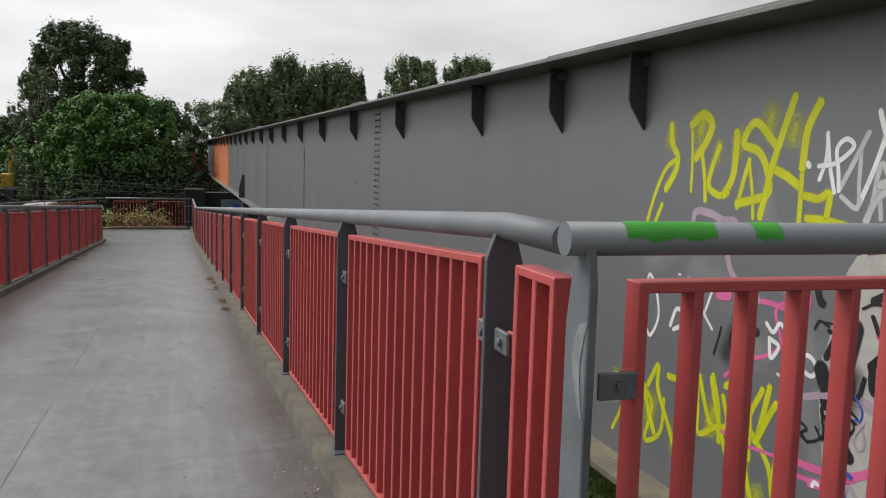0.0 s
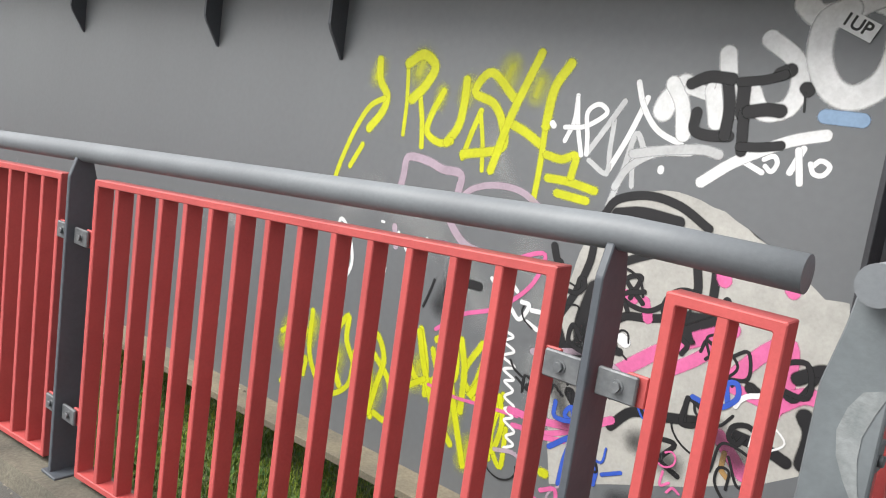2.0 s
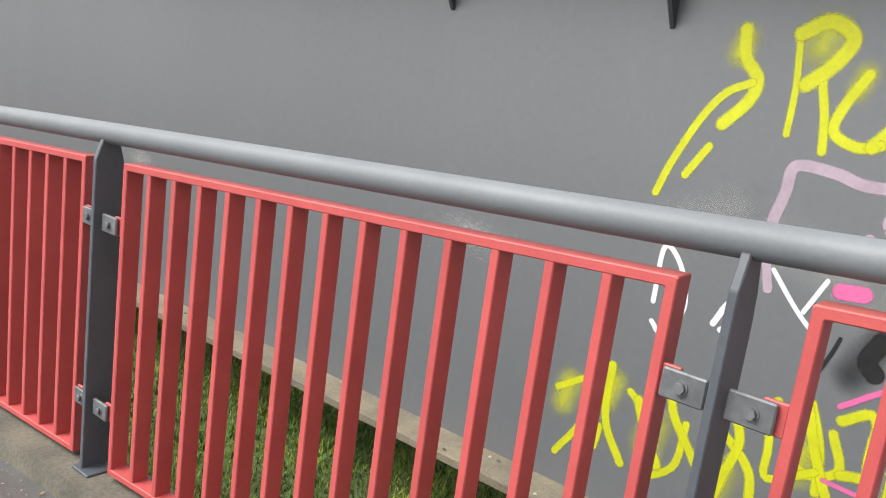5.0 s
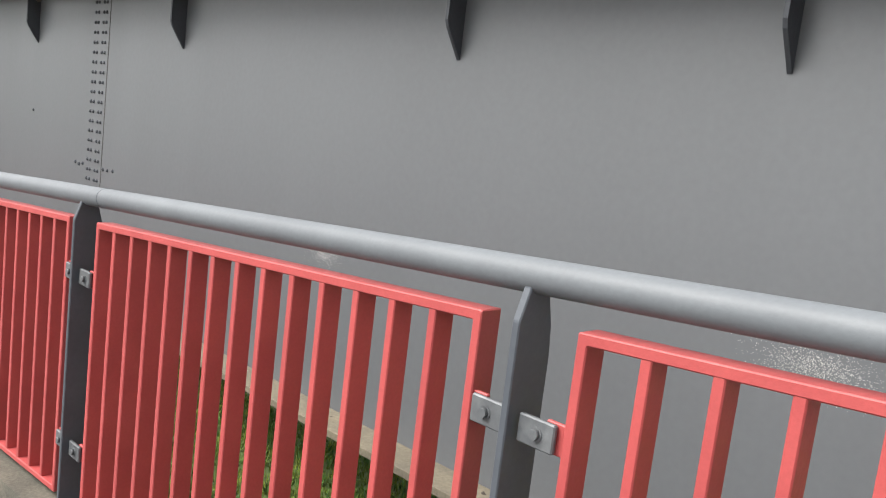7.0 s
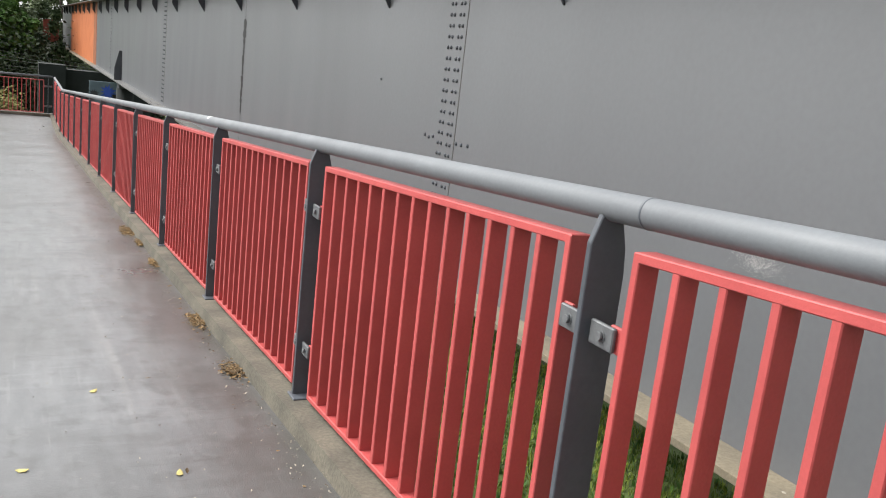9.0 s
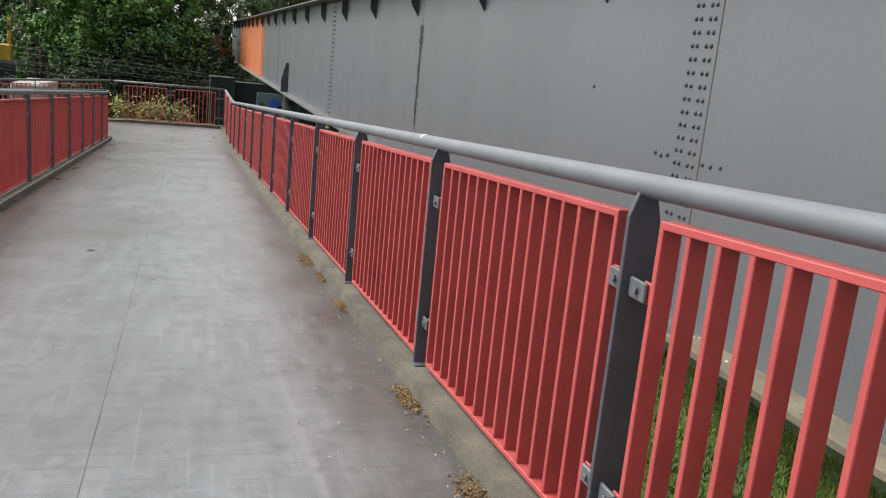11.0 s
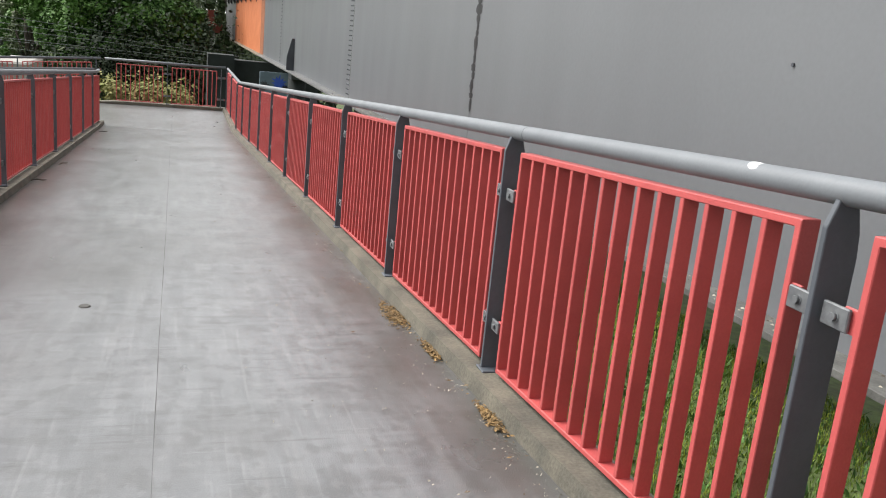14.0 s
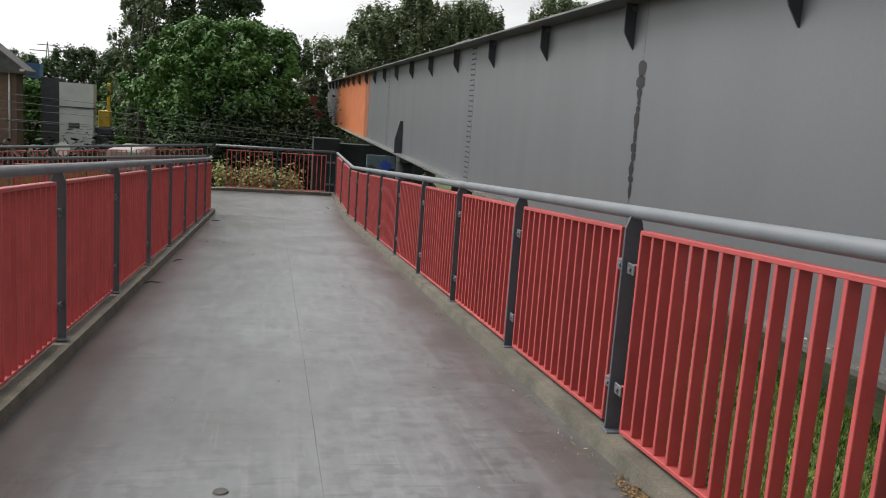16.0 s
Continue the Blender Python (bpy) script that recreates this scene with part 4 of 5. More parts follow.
stroke(S_WHITE, 0.04, [(1.72, 1.41), (1.71, 1.40)])
tag = thing("graffiti", "thick white sprayed letters near the tall stiffener", "graffiti", "graffiti on the girder")
stroke(S_WHITE, 0.17, [(1.02, 1.68), (1.09, 1.60), (1.11, 1.55)])
stroke(S_WHITE, 0.12, [(1.08, 1.68), (1.02, 1.59), (0.99, 1.45)])
stroke(S_WHITE, 0.1, [(0.99, 1.67), (0.86, 1.65), (0.84, 1.72)])
stroke(S_WHITE, 0.13, [(0.88, 1.67), (0.85, 1.57), (0.84, 1.53)])
stroke(S_WHITE, 0.13, [(0.84, 1.84), (0.82, 1.75), (0.77, 1.59)])
stroke(S_WHITE, 0.13, [(0.66, 1.92), (0.54, 1.84), (0.50, 1.74), (0.53, 1.63), (0.64, 1.60), (0.71, 1.70)])
stroke(S_WHITE, 0.16, [(0.54, 2.08), (0.47, 2.03), (0.36, 2.06), (0.29, 2.10), (0.23, 2.13)])
stroke(S_WHITE, 0.17, [(0.28, 2.12), (0.17, 2.07), (0.14, 1.92), (0.17, 1.78), (0.27, 1.70), (0.37, 1.73), (0.44, 1.85), (0.44, 2.00), (0.36, 2.06)])
stroke(S_WHITE, 0.06, [(0.35, 1.53), (0.48, 1.49), (0.60, 1.43), (0.73, 1.35), (0.86, 1.24)])
stroke(S_WHITE, 0.03, [(0.69, 1.37), (0.59, 1.33)])
stroke(S_WHITE, 0.026, [(0.59, 1.39), (0.55, 1.41), (0.53, 1.38), (0.55, 1.34), (0.58, 1.36)])
stroke(S_WHITE, 0.035, [(0.43, 1.46), (0.47, 1.35)])
stroke(S_WHITE, 0.035, [(0.45, 1.45), (0.42, 1.31)])
stroke(S_WHITE, 0.026, [(0.38, 1.39), (0.35, 1.42), (0.31, 1.40), (0.33, 1.36), (0.37, 1.36), (0.39, 1.40)])
stroke(S_PALE, 0.06, [(1.23, 1.32), (1.07, 1.36), (0.89, 1.39), (0.80, 1.38)])
tag = thing("graffiti", "black sprayed letters over the white ones", "graffiti", "graffiti on the girder")
stroke(S_BLACK, 0.09, [(0.99, 1.69), (0.91, 1.73), (0.80, 1.73)])
stroke(S_BLACK, 0.09, [(0.82, 1.72), (0.79, 1.60), (0.79, 1.47)])
stroke(S_BLACK, 0.06, [(0.77, 1.47), (0.87, 1.46), (0.94, 1.48), (0.94, 1.56)])
stroke(S_BLACK, 0.1, [(0.74, 1.71), (0.73, 1.58)])
stroke(S_BLACK, 0.06, [(0.72, 1.58), (0.70, 1.41)])
stroke(S_BLACK, 0.05, [(0.76, 1.72), (0.65, 1.74), (0.57, 1.77)])
stroke(S_BLACK, 0.1, [(0.59, 1.77), (0.55, 1.79)])
stroke(S_BLACK, 0.07, [(0.70, 1.59), (0.62, 1.61), (0.56, 1.61)])
stroke(S_BLACK, 0.05, [(0.71, 1.43), (0.62, 1.44), (0.53, 1.46)])
stroke(S_BLACK, 0.09, [(0.47, 1.72), (0.46, 1.71)])
stroke(S_BLACK, 0.012, [(0.47, 1.70), (0.46, 1.62)])
stroke(S_SKY, 0.1, [(0.37, 1.61), (0.29, 1.61), (0.22, 1.61)])
tag = thing("graffiti", "lilac and pink sprayed outlines on the girder", "graffiti", "graffiti on the girder")
stroke(S_LILAC, 0.06, [(2.75, 0.82), (2.72, 0.96), (2.70, 1.08), (2.54, 1.08), (2.42, 1.05), (2.28, 1.04), (2.29, 0.91)])
stroke(S_LILAC, 0.045, [(2.28, 0.88), (2.19, 0.97), (2.04, 1.02), (1.86, 1.02), (1.71, 0.95)])
stroke(S_LILAC, 0.05, [(2.74, 0.64), (2.71, 0.52)])
stroke(S_LILAC, 0.06, [(2.35, 0.83), (2.30, 0.74), (2.19, 0.65), (2.05, 0.62)])
stroke(S_PINK, 0.03, [(2.31, 0.10), (2.13, 0.24), (1.90, 0.34), (1.70, 0.52), (1.64, 0.71), (1.81, 0.65), (1.89, 0.58), (1.82, 0.40)])
stroke(S_PINK, 0.04, [(2.11, 0.61), (1.96, 0.62), (1.78, 0.61)])
stroke(S_PINK, 0.08, [(2.41, 0.59), (2.32, 0.60)])
stroke(S_PINK, 0.025, [(2.31, -0.25), (2.10, -0.26), (1.90, -0.24), (1.66, -0.22)])
stroke(S_LILAC, 0.05, [(1.62, 0.17), (1.41, 0.24), (1.23, 0.24), (1.07, 0.20)])
stroke(S_PINK, 0.035, [(1.68, -0.28), (1.47, -0.25), (1.25, -0.15)])
tag = thing("graffiti", "small white and black scribbles on the girder", "graffiti", "graffiti on the girder")
stroke(S_BLACK, 0.12, [(2.21, 0.43), (2.25, 0.33), (2.21, 0.28)])
stroke(S_BLACK, 0.06, [(2.14, 0.43), (2.04, 0.43)])
stroke(S_BLACK, 0.02, [(2.43, 0.21), (2.39, 0.32), (2.37, 0.39)])
stroke(S_WHITE, 0.03, [(3.23, 0.31), (3.22, 0.59), (3.12, 0.51), (3.07, 0.32), (3.16, 0.17), (3.22, 0.21)])
stroke(S_WHITE, 0.035, [(2.92, 0.29), (2.86, 0.41), (2.79, 0.40), (2.79, 0.32), (2.88, 0.27)])
stroke(S_WHITE, 0.02, [(2.85, 0.65), (2.83, 0.65)])
stroke(S_WHITE, 0.025, [(2.70, 0.61), (2.57, 0.46), (2.46, 0.36)])
stroke(S_WHITE, 0.025, [(2.47, 0.62), (2.54, 0.46)])
stroke(S_WHITE, 0.03, [(1.96, 0.50), (1.90, 0.46), (1.85, 0.52), (1.78, 0.47)])
stroke(S_WHITE, 0.03, [(1.93, 0.42), (1.85, 0.39), (1.91, 0.31), (1.93, 0.42)])
stroke(S_WHITE, 0.03, [(1.81, 0.37), (1.74, 0.32), (1.69, 0.41), (1.74, 0.42)])
stroke(S_WHITE, 0.03, [(1.69, 0.32), (1.59, 0.29), (1.55, 0.34), (1.60, 0.39), (1.67, 0.39)])
stroke(S_WHITE, 0.02, [(1.80 - 0.007 * k + random.uniform(0.02, 0.045) * (-1) ** k, 0.24 - 0.037 * k + random.uniform(-0.012, 0.012)) for k in range(19)])
tag = thing("graffiti", "black and pink sprayed shapes on the cream patch", "graffiti", "graffiti on the girder")
stroke(S_BLACK, 0.05, [(1.33, 0.99), (1.27, 1.08), (1.11, 1.13), (0.94, 1.11), (0.78, 1.03)])
stroke(S_BLACK, 0.07, [(1.26, 1.01), (1.12, 1.04), (0.93, 1.03)])
stroke(S_BLACK, 0.05, [(0.72, 0.94), (0.70, 0.76), (0.71, 0.62), (0.79, 0.56)])
stroke(S_BLACK, 0.05, [(0.80, 0.84), (0.78, 0.71), (0.86, 0.63)])
stroke(S_BLACK, 0.05, [(1.59, 0.77), (1.56, 0.70), (1.54, 0.69)])
stroke(S_BLACK, 0.05, [(1.36, 0.81), (1.37, 0.72), (1.42, 0.56), (1.49, 0.42)])
stroke(S_BLACK, 0.16, [(1.31, 0.60), (1.35, 0.40), (1.34, 0.28), (1.45, 0.24), (1.52, 0.34)])
stroke(S_BLACK, 0.05, [(1.21, 0.76), (1.10, 0.82), (0.97, 0.88)])
stroke(S_BLACK, 0.05, [(1.20, 0.44), (1.12, 0.51), (1.01, 0.53), (0.90, 0.56)])
stroke(S_BLACK, 0.05, [(1.19, 0.45), (1.18, 0.33), (1.12, 0.32)])
stroke(S_BLACK, 0.16, [(0.88, 0.57), (0.74, 0.58), (0.62, 0.63), (0.64, 0.60), (0.78, 0.51)])
stroke(S_WHITE, 0.1, [(1.12, 0.39), (1.10, 0.38)])
stroke(S_PINK, 0.12, [(1.11, 0.22), (0.87, 0.42), (0.58, 0.59)])
stroke(S_PINK, 0.1, [(0.90, 0.27), (0.73, 0.40), (0.62, 0.51)])
stroke(S_PINK, 0.12, [(0.58, 0.32), (0.42, 0.53), (0.32, 0.59), (0.30, 0.40), (0.34, 0.27)])
stroke(S_PINK, 0.09, [(0.55, 0.33), (0.42, 0.31), (0.32, 0.30)])
stroke(S_PINK, 0.08, [(0.55, 0.08), (0.41, -0.06)])
stroke(S_BLACK, 0.02, [(0.10, 0.77), (0.03, 0.39)])
stroke(S_PINK, 0.08, [(0.67, 0.83), (0.66, 0.81)])
stroke(S_PINK, 0.07, [(0.36, 0.84), (0.35, 0.83)])
stroke(S_PINK, 0.08, [(1.15, 0.61), (1.10, 0.61)])
stroke(S_PINK, 0.06, [(1.03, 0.61), (1.00, 0.53)])
stroke(S_PINK, 0.12, [(0.32, 0.31), (0.22, 0.39), (0.12, 0.38), (0.08, 0.29), (0.09, 0.05)])
stroke(S_PINK, 0.1, [(0.36, 0.16), (0.37, 0.04), (0.37, -0.07)])
stroke(S_BLACK, 0.1, [(0.26, 0.46), (0.17, 0.52), (0.11, 0.52)])
stroke(S_BLACK, 0.12, [(0.20, 0.30), (0.16, 0.23), (0.17, 0.09)])
stroke(S_BLACK, 0.09, [(0.45, 0.35), (0.43, 0.34)])
stroke(S_BLACK, 0.09, [(0.48, 0.11), (0.35, 0.10), (0.24, 0.07)])
stroke(S_BLACK, 0.03, [(0.87, 0.43), (0.84, 0.48), (0.78, 0.46), (0.80, 0.41)])
stroke(S_BLACK, 0.02, [(0.71, 0.45), (0.69, 0.51), (0.64, 0.47), (0.68, 0.42)])
stroke(S_BLACK, 0.02, [(0.56, 0.47), (0.49, 0.51), (0.47, 0.39), (0.56, 0.36)])
stroke(S_BLACK, 0.06, [(1.10, -0.07), (1.00, 0.04), (0.85, 0.07), (0.67, 0.11), (0.59, 0.12)])
stroke(S_BLACK, 0.03, [(0.86, -0.04), (0.75, -0.04), (0.81, -0.14), (0.71, -0.19)])
stroke(S_BLACK, 0.05, [(1.49, 0.18), (1.34, 0.18), (1.27, 0.15)])
stroke(S_BLACK, 0.07, [(1.36, 0.02), (1.29, -0.05)])
stroke(S_BLACK, 0.018, [(1.65, 0.02), (1.65, -0.08), (1.65, 0.02), (1.59, 0.00), (1.63, -0.03), (1.58, -0.07)])
stroke(S_BLACK, 0.018, [(1.53, 0.03), (1.48, -0.02), (1.46, 0.03), (1.40, -0.01)])
stroke(S_BLACK, 0.018, [(1.38, 0.06), (1.36, 0.10), (1.30, 0.09), (1.32, 0.02), (1.38, 0.04)])
stroke(S_BLACK, 0.018, [(1.15, 0.11), (1.11, 0.15), (1.09, 0.10), (1.13, 0.07)])
stroke(S_LILAC, 0.04, [(1.50, 0.21), (1.29, 0.26), (1.13, 0.23), (1.03, 0.14)])
stroke(S_PINK, 0.05, [(1.71, -0.20), (1.50, -0.19), (1.27, -0.14), (1.10, -0.04)])
stroke(S_PINK, 0.035, [(1.55, -0.29), (1.35, -0.25)])
stroke(S_BLUE, 0.035, [(1.43, -0.31), (1.31, -0.22), (1.33, -0.35), (1.34, -0.49)])
stroke(S_BLUE, 0.03, [(1.21, -0.30), (1.14, -0.32), (1.14, -0.41)])
stroke(S_BLUE, 0.025, [(1.10, -0.34), (1.00, -0.29)])
stroke(S_YELLOW, 0.07, [(1.45, -0.47), (1.43, -0.47)])
stroke(S_RUST, 0.03, [(0.51, 0.01), (0.51, -0.07), (0.48, -0.10)])
tag = thing("graffiti", "pale blue and black scribbles beyond the stiffener", "graffiti", "graffiti on the girder")
stroke(S_SKY, 0.04, [(-0.12, 1.66), (-0.05, 1.63), (-0.04, 1.53), (-0.08, 1.44), (-0.17, 1.46)])
stroke(S_SKY, 0.04, [(-0.03, 1.38), (-0.09, 1.43), (-0.13, 1.40), (-0.11, 1.27), (-0.14, 1.35), (-0.21, 1.29)])
stroke(S_BLACK, 0.05, [(-0.07, 1.96), (-0.10, 1.81), (-0.14, 1.61)])
stroke(S_BLACK, 0.05, [(-0.08, 1.58), (-0.07, 1.44), (-0.08, 1.25)])
stroke(S_BLACK, 0.06, [(0.04, 1.26), (0.04, 1.22)])

tag = thing("graffiti", "dense thin scribbles over the cream patch", "graffiti", "graffiti on the girder")
for y, z, dy, dz, w in ((1.3, 0.35, 0.05, -0.25, 0.3), (0.95, -0.1, -0.2, -0.05, 0.25), (0.6, 0.1, -0.15, -0.1, 0.3), (1.45, 0.05, -0.1, -0.2, 0.22), (2.2, 0.45, 0.1, -0.2, 0.3), (1.0, -0.45, -0.3, 0.05, 0.25)):
    stroke(S_SMOKE, w, [(y, z), (y + dy, z + dz)])
scrawl = random.Random(8)
for i in range(64):
    y, z = scrawl.uniform(0.25, 1.75), scrawl.uniform(-0.75, 0.7)
    a, size = scrawl.uniform(0, 6.28), scrawl.uniform(0.03, 0.1)
    turn = scrawl.uniform(0.6, 2.2)
    pts = [(y + size * k * 0.5 * math.cos(0.3 * i) + size * math.cos(a + turn * k), z + size * math.sin(a + turn * k)) for k in range(scrawl.randint(3, 6))]
    stroke((S_BLACK, S_BLACK, S_WHITE, S_PINK, S_LILAC, S_BLACK, S_BLUE)[i % 7] if z < 0.3 else S_BLACK, scrawl.choice((0.012, 0.016, 0.03)), pts)

sticker = tagged(new("sticker", None), "small white tilted sticker with dark printed letters", "sticker")
sticker.location, sticker.rotation_euler = (GX - 0.012, 0.323, 1.963), (radians(24), 0, 0)
bm = bmesh.new()
box(bm, 0, 0.002, -0.085, 0.085, -0.04, 0.04)
part("sheet", bm, S_WHITE, sticker)
letters = bpy.data.curves.new("printed_text", "FONT")
letters.body, letters.size, letters.align_x, letters.align_y, letters.offset = "1UP", 0.075, "CENTER", "CENTER", 0.0018
letters.extrude = 0.0006
source = bpy.data.objects.new("printed_text", letters)
letter_mesh = bpy.data.meshes.new_from_object(source)
bpy.data.objects.remove(source)
letter_mesh.transform(Matrix(((0, 0, -1, -0.0012), (-1, 0, 0, 0), (0, 1, 0, 0), (0, 0, 0, 1))))
letter_mesh.materials.clear()
letter_mesh.materials.append(BLACK_TAR)
piece("printed_text", letter_mesh, sticker)


def speckles(y, z, wy, wz, count, label):
    """Worn pale flecks in the paint."""
    rng = np.random.default_rng(int(y * 10))
    verts, faces = [], []
    for i in range(count):
        cy, cz, r = y + rng.normal() * wy, z + rng.normal() * wz, rng.uniform(0.0006, 0.0024)
        b = len(verts)
        verts += [(GX - 0.0015, cy + r * math.cos(a) * rng.uniform(0.6, 1.2), cz + r * math.sin(a) * rng.uniform(0.6, 1.2)) for a in (0.3, 1.6, 2.7, 3.9, 5.2)]
        faces.append(tuple(range(b, b + 5)))
    me = bpy.data.meshes.new("paint_flecks")
    me.from_pydata(verts, [], faces)
    me.materials.append(CRUMB_WHITE)
    return tagged(new("paint_flecks", me), label, "paint flecks", kind="stuff")


CRUMB_WHITE = material("bare_pale_flecks", (0.6, 0.6, 0.58), 0.5, bump=0)
speckles(7.676, 0.248, 0.08, 0.03, 1100, "pale worn flecks in the girder paint")
speckles(4.33, 0.401, 0.13, 0.05, 2200, "pale worn flecks in the girder paint")


def half(i):
    return 0.003 + 0.022 * math.sqrt(max(0.0, 1 - ((i - 3) / 3) ** 2))


bm = bmesh.new()
for i in range(6):
    q0, q1 = 0.5 + i * 0.2, 0.5 + (i + 1) * 0.2
    bm.faces.new([bm.verts.new((RX - 0.0347 * math.cos(q), yy, floor_z(10.29) + RAIL_Z + 0.0347 * math.sin(q))) for yy, q in ((10.29 - half(i), q0), (10.29 + half(i), q0), (10.29 + half(i + 1), q1), (10.29 - half(i + 1), q1))])
part("white_mark", bm, S_WHITE, right, "small white worn patch")
bm = bmesh.new()
cyl(bm, (GX, 13.147, 0.862), (-1, 0, 0), 0.014, 0.012, 8)
part("bolt_stub", bm, GIRDER_DARK, girder)

# ---- litter along the kerb ----
def litter(name, count, spots, w, mat, label, size):
    rng = np.random.default_rng(11)
    verts, faces = [], []
    for i in range(count):
        x, y, sx, sy = spots[rng.integers(len(spots))]
        px, py = x + rng.normal() * sx, y + rng.normal() * sy
        if px > -0.07 or px < -2.9:
            continue
        pz = floor_z(py) + 0.004 + rng.random() * 0.012
        s, a = size * rng.uniform(0.4, 1.2), rng.uniform(0, 6.28)
        b = len(verts)
        for k, q in ((1.0, 0), (0.5, 1.57), (1.0, 3.14), (0.5, 4.71)):
            verts.append((px + s * k * math.cos(a + q), py + s * k * math.sin(a + q), pz + rng.uniform(-0.003, 0.006)))
        faces.append((b, b + 1, b + 2, b + 3))
    me = bpy.data.meshes.new(name)
    me.from_pydata(verts, [], faces)
    me.materials.append(mat)
    return tagged(new(name, me), label, "litter", kind="stuff")


PILES = [(-0.11, 13.22, 0.03, 0.13), (-0.11, 13.1, 0.035, 0.08), (-0.1, 9.62, 0.03, 0.1), (-0.11, 8.61, 0.03, 0.07), (-0.09, 12.48, 0.015, 0.08), (-0.1, 11.53, 0.015, 0.08)]
litter("fallen_leaves", 3200, PILES, 0.1, LITTER, "small heaps of brown fallen leaves against the kerb", 0.011)
ALONG = [(-0.13, 0.5 + k * 0.7, 0.05, 0.3) for k in range(42)] + [(-0.5, 1 + k * 1.5, 0.3, 0.6) for k in range(12)]
litter("grit", 3600, ALONG, 0.1, CRUMB, "pale grit and crumbs along the kerb", 0.0055)
litter("scattered_leaves", 240, ALONG, 0.1, LITTER, "a few scattered yellow and brown leaves", 0.014)

rng = np.random.default_rng(21)
for name, count, mat, size, text in (("ledge_debris", 150, CRUMB, 0.018, "pale crumbs and stones on the girder's ledge"), ("ledge_dirt", 120, BARK, 0.02, "dark dirt clumps on the girder's ledge")):
    verts, faces = [], []
    for i in range(count):
        cx, cy, r = GX - rng.uniform(0.02, 0.24), rng.choice([rng.uniform(3, 30), rng.normal(14, 1.5), rng.uniform(11, 30)]), size * rng.uniform(0.3, 1.0)
        b = len(verts)
        verts += [(cx + r * math.cos(a), cy + r * 1.3 * math.sin(a), GZ0 + 0.001) for a in (0, 1.5, 3.1, 4.7)] + [(cx, cy, GZ0 + r * rng.uniform(0.4, 1.1))]
        faces += [(b + k, b + (k + 1) % 4, b + 4) for k in range(4)]
    me = bpy.data.meshes.new(name)
    me.from_pydata(verts, [], faces)
    me.materials.append(mat)
    tagged(new(name, me), text, "debris", kind="stuff")

# small things lying on the ramp
stud = tagged(new("floor_disc", None), "flat dark metal disc set in the ramp floor", "disc")
stud.location = (-1.889, 13.43, floor_z(13.43))
bm = bmesh.new()
bmesh.ops.create_cone(bm, cap_ends=True, segments=20, radius1=0.034, radius2=0.028, depth=0.008)
part("plate", bm, SEAM, stud).location = (0, 0, 0.004)
for x, y, turn in ((-2.82, 27.5, 0.4), (-2.85, 20.95, 1.0), (-2.9, 19.05, 0.2), (-0.35, 31.4, 2.0)):
    bm = bmesh.new()
    c, d = 0.09 * math.cos(turn), 0.09 * math.sin(turn)
    tube(bm, [(-c, -d, 0.008), (-0.2 * c, -0.1 * d, 0.022), (0.5 * c, 0.7 * d, 0.012), (c, d, 0.014)], [0.006, 0.009, 0.008, 0.003], 6)
    twig = tagged(part("twig", bm, BARK), "dark dry twig lying on the ramp floor", "twig", "twigs on the ramp")
    twig.location = (x, y, floor_z(y))
for x, y in ((-0.79, 8.446), (-1.09, 7.63), (-0.57, 7.46)):
    bm = bmesh.new()
    rim = [(0.022, 0, 0.006), (0.008, 0.012, 0.002), (-0.012, 0.01, 0.003), (-0.024, 0, 0.008), (-0.01, -0.011, 0.003), (0.01, -0.012, 0.004)]
    low, high = ([bm.verts.new((px, py, pz + h)) for px, py, pz in rim] for h in (0.0, 0.0015))
    bm.faces.new(low[::-1]), bm.faces.new(high)
    for k in range(6):
        bm.faces.new((low[k], low[(k + 1) % 6], high[(k + 1) % 6], high[k]))
    leaf = tagged(part("fallen_leaf", bm, PALE_LEAF), "pale yellow fallen leaf on the ramp floor", "leaf", "single leaves on the ramp")
    leaf.location, leaf.rotation_euler = (x, y, floor_z(y)), (0, 0, x * 3)

# ---- beyond the landing ----
def plain_box(name, x0, x1, y0, y1, z0, z1, mat, parent, label="", bevel=0.0):
    bm = bmesh.new()
    box(bm, x0, x1, y0, y1, z0, z1, bevel=bevel)
    return part(name, bm, mat, parent, label)


# walls and pier have the bridge's shade in their colour
abut = thing("abutment_wall", "concrete abutment wall coloured dark for the shade under the bridge", "abutment wall")
plain_box("wall", -0.15, 0.9, 45, 46.2, -8, -0.75, SHADED_CONCRETE, abut)
plain_box("wing_wall", 0.9, 4.5, 45.6, 46.6, -8, -0.95, SHADED_CONCRETE, abut, "wing wall coloured dark for the shade under the bridge")
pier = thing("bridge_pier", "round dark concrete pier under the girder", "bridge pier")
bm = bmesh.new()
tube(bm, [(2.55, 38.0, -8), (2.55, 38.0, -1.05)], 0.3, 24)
part("column", bm, SHADED_CONCRETE, pier)
plain_box("bearing", 2.3, 3.0, 37.6, 38.4, -1.05, -0.87, GIRDER_DARK, pier)
panel_wall = thing("painted_panel", "pale blue wall panel with dark blue sprayed splashes", "painted panel")
plain_box("sheet", 1.45, 2.45, 39.6, 39.7, -3.5, -0.98, material("faded_blue_wall", (0.13, 0.18, 0.22), 0.8), panel_wall)
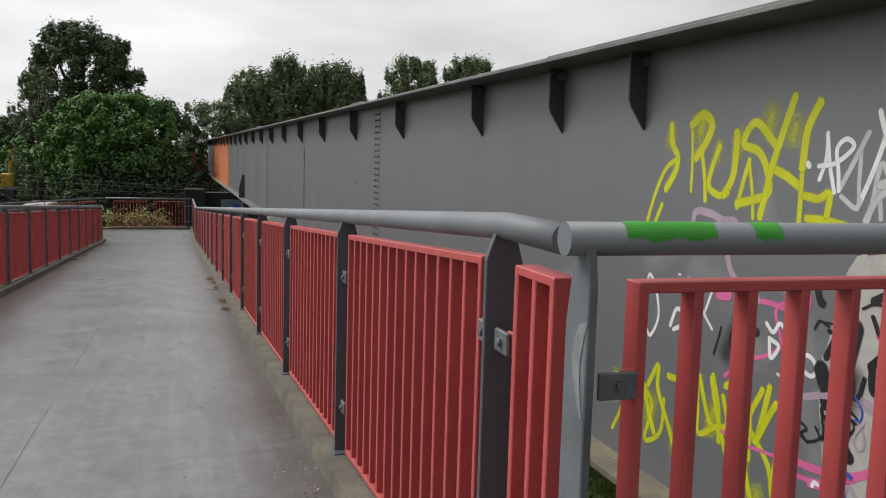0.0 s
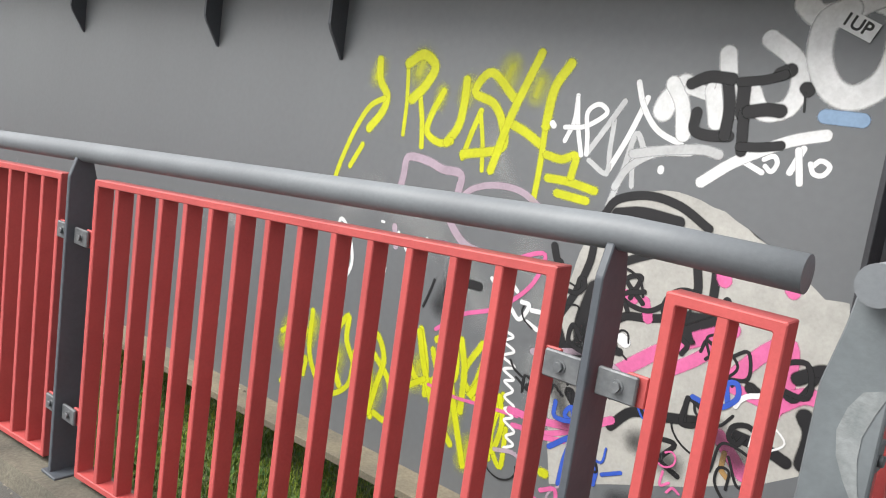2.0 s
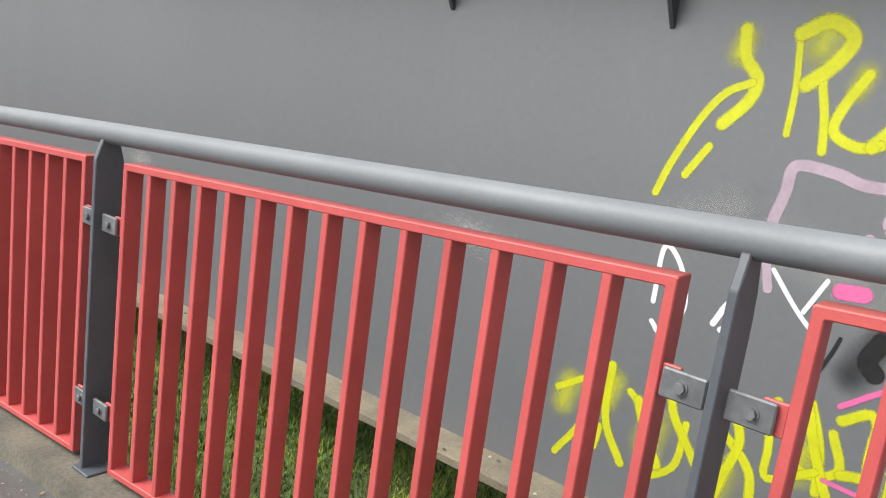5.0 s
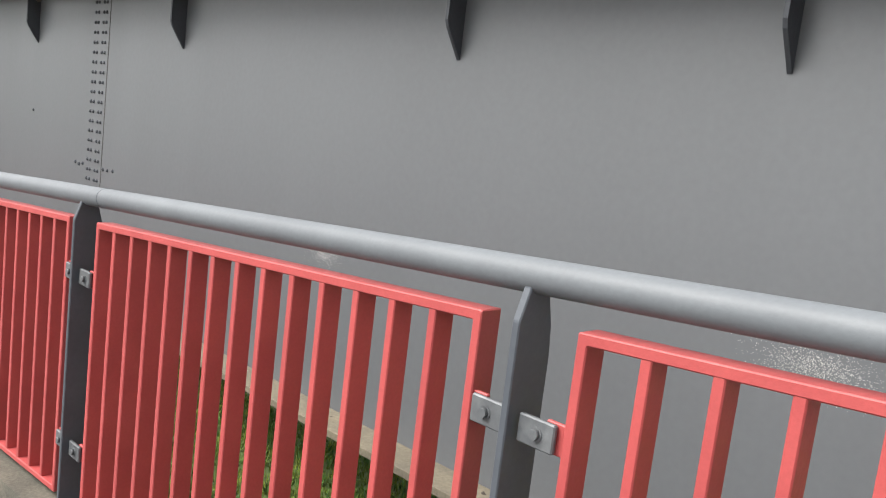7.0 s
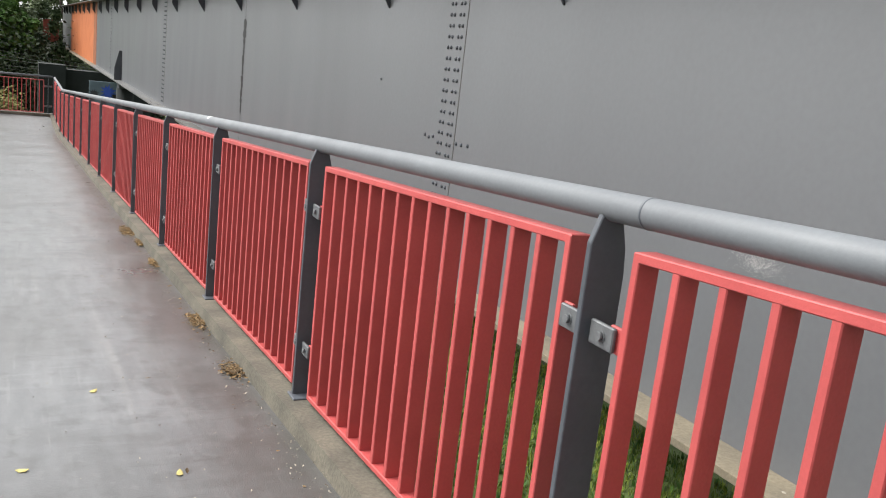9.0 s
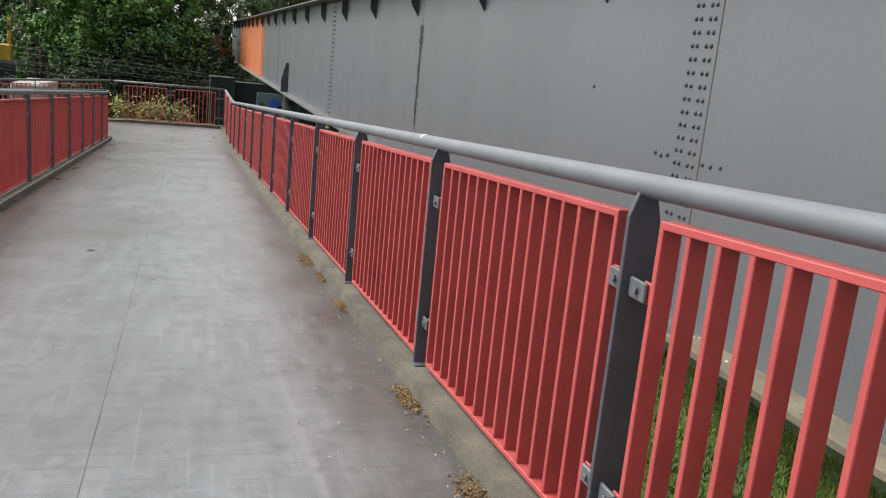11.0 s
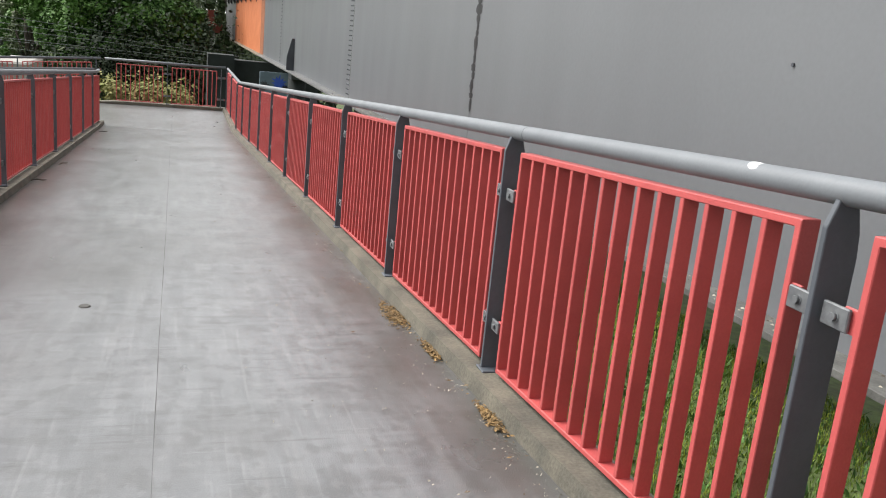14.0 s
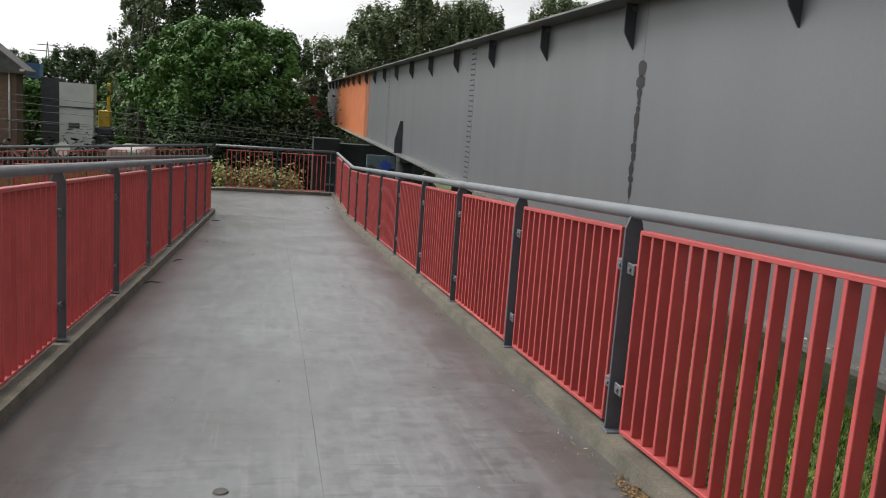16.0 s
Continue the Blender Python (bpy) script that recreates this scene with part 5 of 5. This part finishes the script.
for cx, cz, r, mat in ((2.12, -1.35, 0.3, S_BLUE), (2.34, -1.5, 0.14, S_BLACK), (1.62, -1.45, 0.2, SLATE)):
    bm = bmesh.new()
    bm.loops.layers.uv.new("across")
    hub = bm.verts.new((cx, 39.59, cz))
    rim = [bm.verts.new((cx + r * q * math.cos(a), 39.59, cz + r * q * math.sin(a))) for a, q in ((k * math.pi / 11, random.uniform(0.75, 1.1) if k % 2 else random.uniform(0.4, 0.6)) for k in range(22))]
    for k in range(22):
        bm.faces.new((hub, rim[k], rim[(k + 1) % 22]))
    part("splash", bm, mat, panel_wall)
end_post = thing("signal_box", "rusty red box on a pale concrete post by the bridge end", "signal box")
plain_box("box", 1.0, 2.1, 80, 81, -0.6, 1.1, spray("rust_red_paint", (0.2, 0.04, 0.025)), end_post)
plain_box("post", 1.2, 2.0, 80.1, 80.9, -8, -0.6, CONCRETE, end_post)

house = thing("house", "brown brick house with a dark tiled gable roof", "house")
plain_box("wall", -27, -17.6, 70, 71.5, -8, 1.25, BRICK, house)
bm = bmesh.new()
prism(bm, [(-27.6, 1.1), (-16.9, 1.1), (-16.9, 1.3), (-22.2, 5.4), (-27.6, 1.3)], "y", 69.6, 72.0)
roof = part("roof", bm, TILE, house)
for k in range(9):
    plain_box("tile_row", -17.0 - k * 0.55 - 0.28, -17.0 - k * 0.55, 69.55, 69.6, 1.25 + k * 0.42, 1.4 + k * 0.42, RENDER_WHITE if k == 0 else TILE, house)
bm = bmesh.new()
tube(bm, [(-18.0, 69.9, -3.2), (-18.0, 69.9, 1.2)], 0.06, 8)
part("downpipe", bm, RENDER_WHITE, house, "white downpipe")
shed = thing("building", "white rendered building with a dark clad side", "building")
plain_box("wall", -15.6, -13.4, 73, 74, -8, 0.75, RENDER_WHITE, shed)
plain_box("wall", -17.0, -15.6, 74, 75, -8, 1.0, SLATE, shed, "dark clad wing")
plain_box("roof_box", -17.9, -17.1, 74, 75, 0.9, 1.9, spray("blue_cladding", (0.05, 0.13, 0.25)), shed, "blue box on the roof")
plain_box("cornice", -15.65, -13.25, 72.93, 73, -0.95, -0.85, SLATE, shed)
plain_box("window", -15.0, -14.3, 72.95, 73.0, -2.3, -1.95, GLASS, shed)
digger = thing("excavator", "yellow excavator parked beyond the hedge", "excavator")
plain_box("cab", -13.1, -12.3, 74, 75, -2.2, -1.0, YELLOW_PAINT, digger, bevel=0.08)
plain_box("arm", -12.55, -12.3, 74.2, 74.5, -1.0, 0.9, YELLOW_PAINT, digger, bevel=0.03)
plain_box("track", -13.4, -12.0, 73.6, 75.4, -2.7, -2.2, SLATE, digger, bevel=0.1)
plain_box("undercarriage", -13.2, -12.2, 73.8, 75.2, -8.0, -2.7, SLATE, digger)
for far_thing, shift in ((house, -0.5), (shed, -0.6), (digger, -0.8)):
    far_thing.location.x += shift
van = thing("van", "pale grey van with a flat roof behind the fence", "van")
plain_box("body", -7.9, -6.65, 44, 48, -3.6, -1.6, CONCRETE, van, bevel=0.08)
for x in (-7.85, -6.85):
    bm = bmesh.new()
    cyl(bm, (x, 44.6, -3.55), (1, 0, 0), 0.32, 0.2, 16)
    part("wheel", bm, SLATE, van)
disc = thing("round_sign", "round white sign on a post", "sign")
bm = bmesh.new()
cyl(bm, (-9.65, 45, -1.78), (0, 1, 0), 0.26, 0.03, 24)
part("plate", bm, RENDER_WHITE, disc)
bm = bmesh.new()
tube(bm, [(-9.65, 45.05, -4), (-9.65, 45.05, -1.6)], 0.03, 8)
part("post", bm, ZINC, disc)
yellow = thing("panel_fence", "low dull ochre and brown panel fence", "fence")
for k in range(9):
    plain_box("panel", -11.5 + k * 0.75, -10.8 + k * 0.75, 40, 40.06, -4, -2.05 + 0.01 * k, OCHRE if k % 3 else BRICK, yellow)
pylon = thing("pylon", "far lattice power pylon", "pylon")
for dx in (-2.2, 2.2):
    bm = bmesh.new()
    tube(bm, [(-96 + dx, 400, -8), (-96, 400, 17)], 0.22, 5)
    part("leg", bm, CABLE, pylon)
for z, w in ((9.5, 5), (13, 7), (15.5, 4)):
    plain_box("arm", -96 - w, -96 + w, 399.9, 400.1, z, z + 0.35, CABLE, pylon)
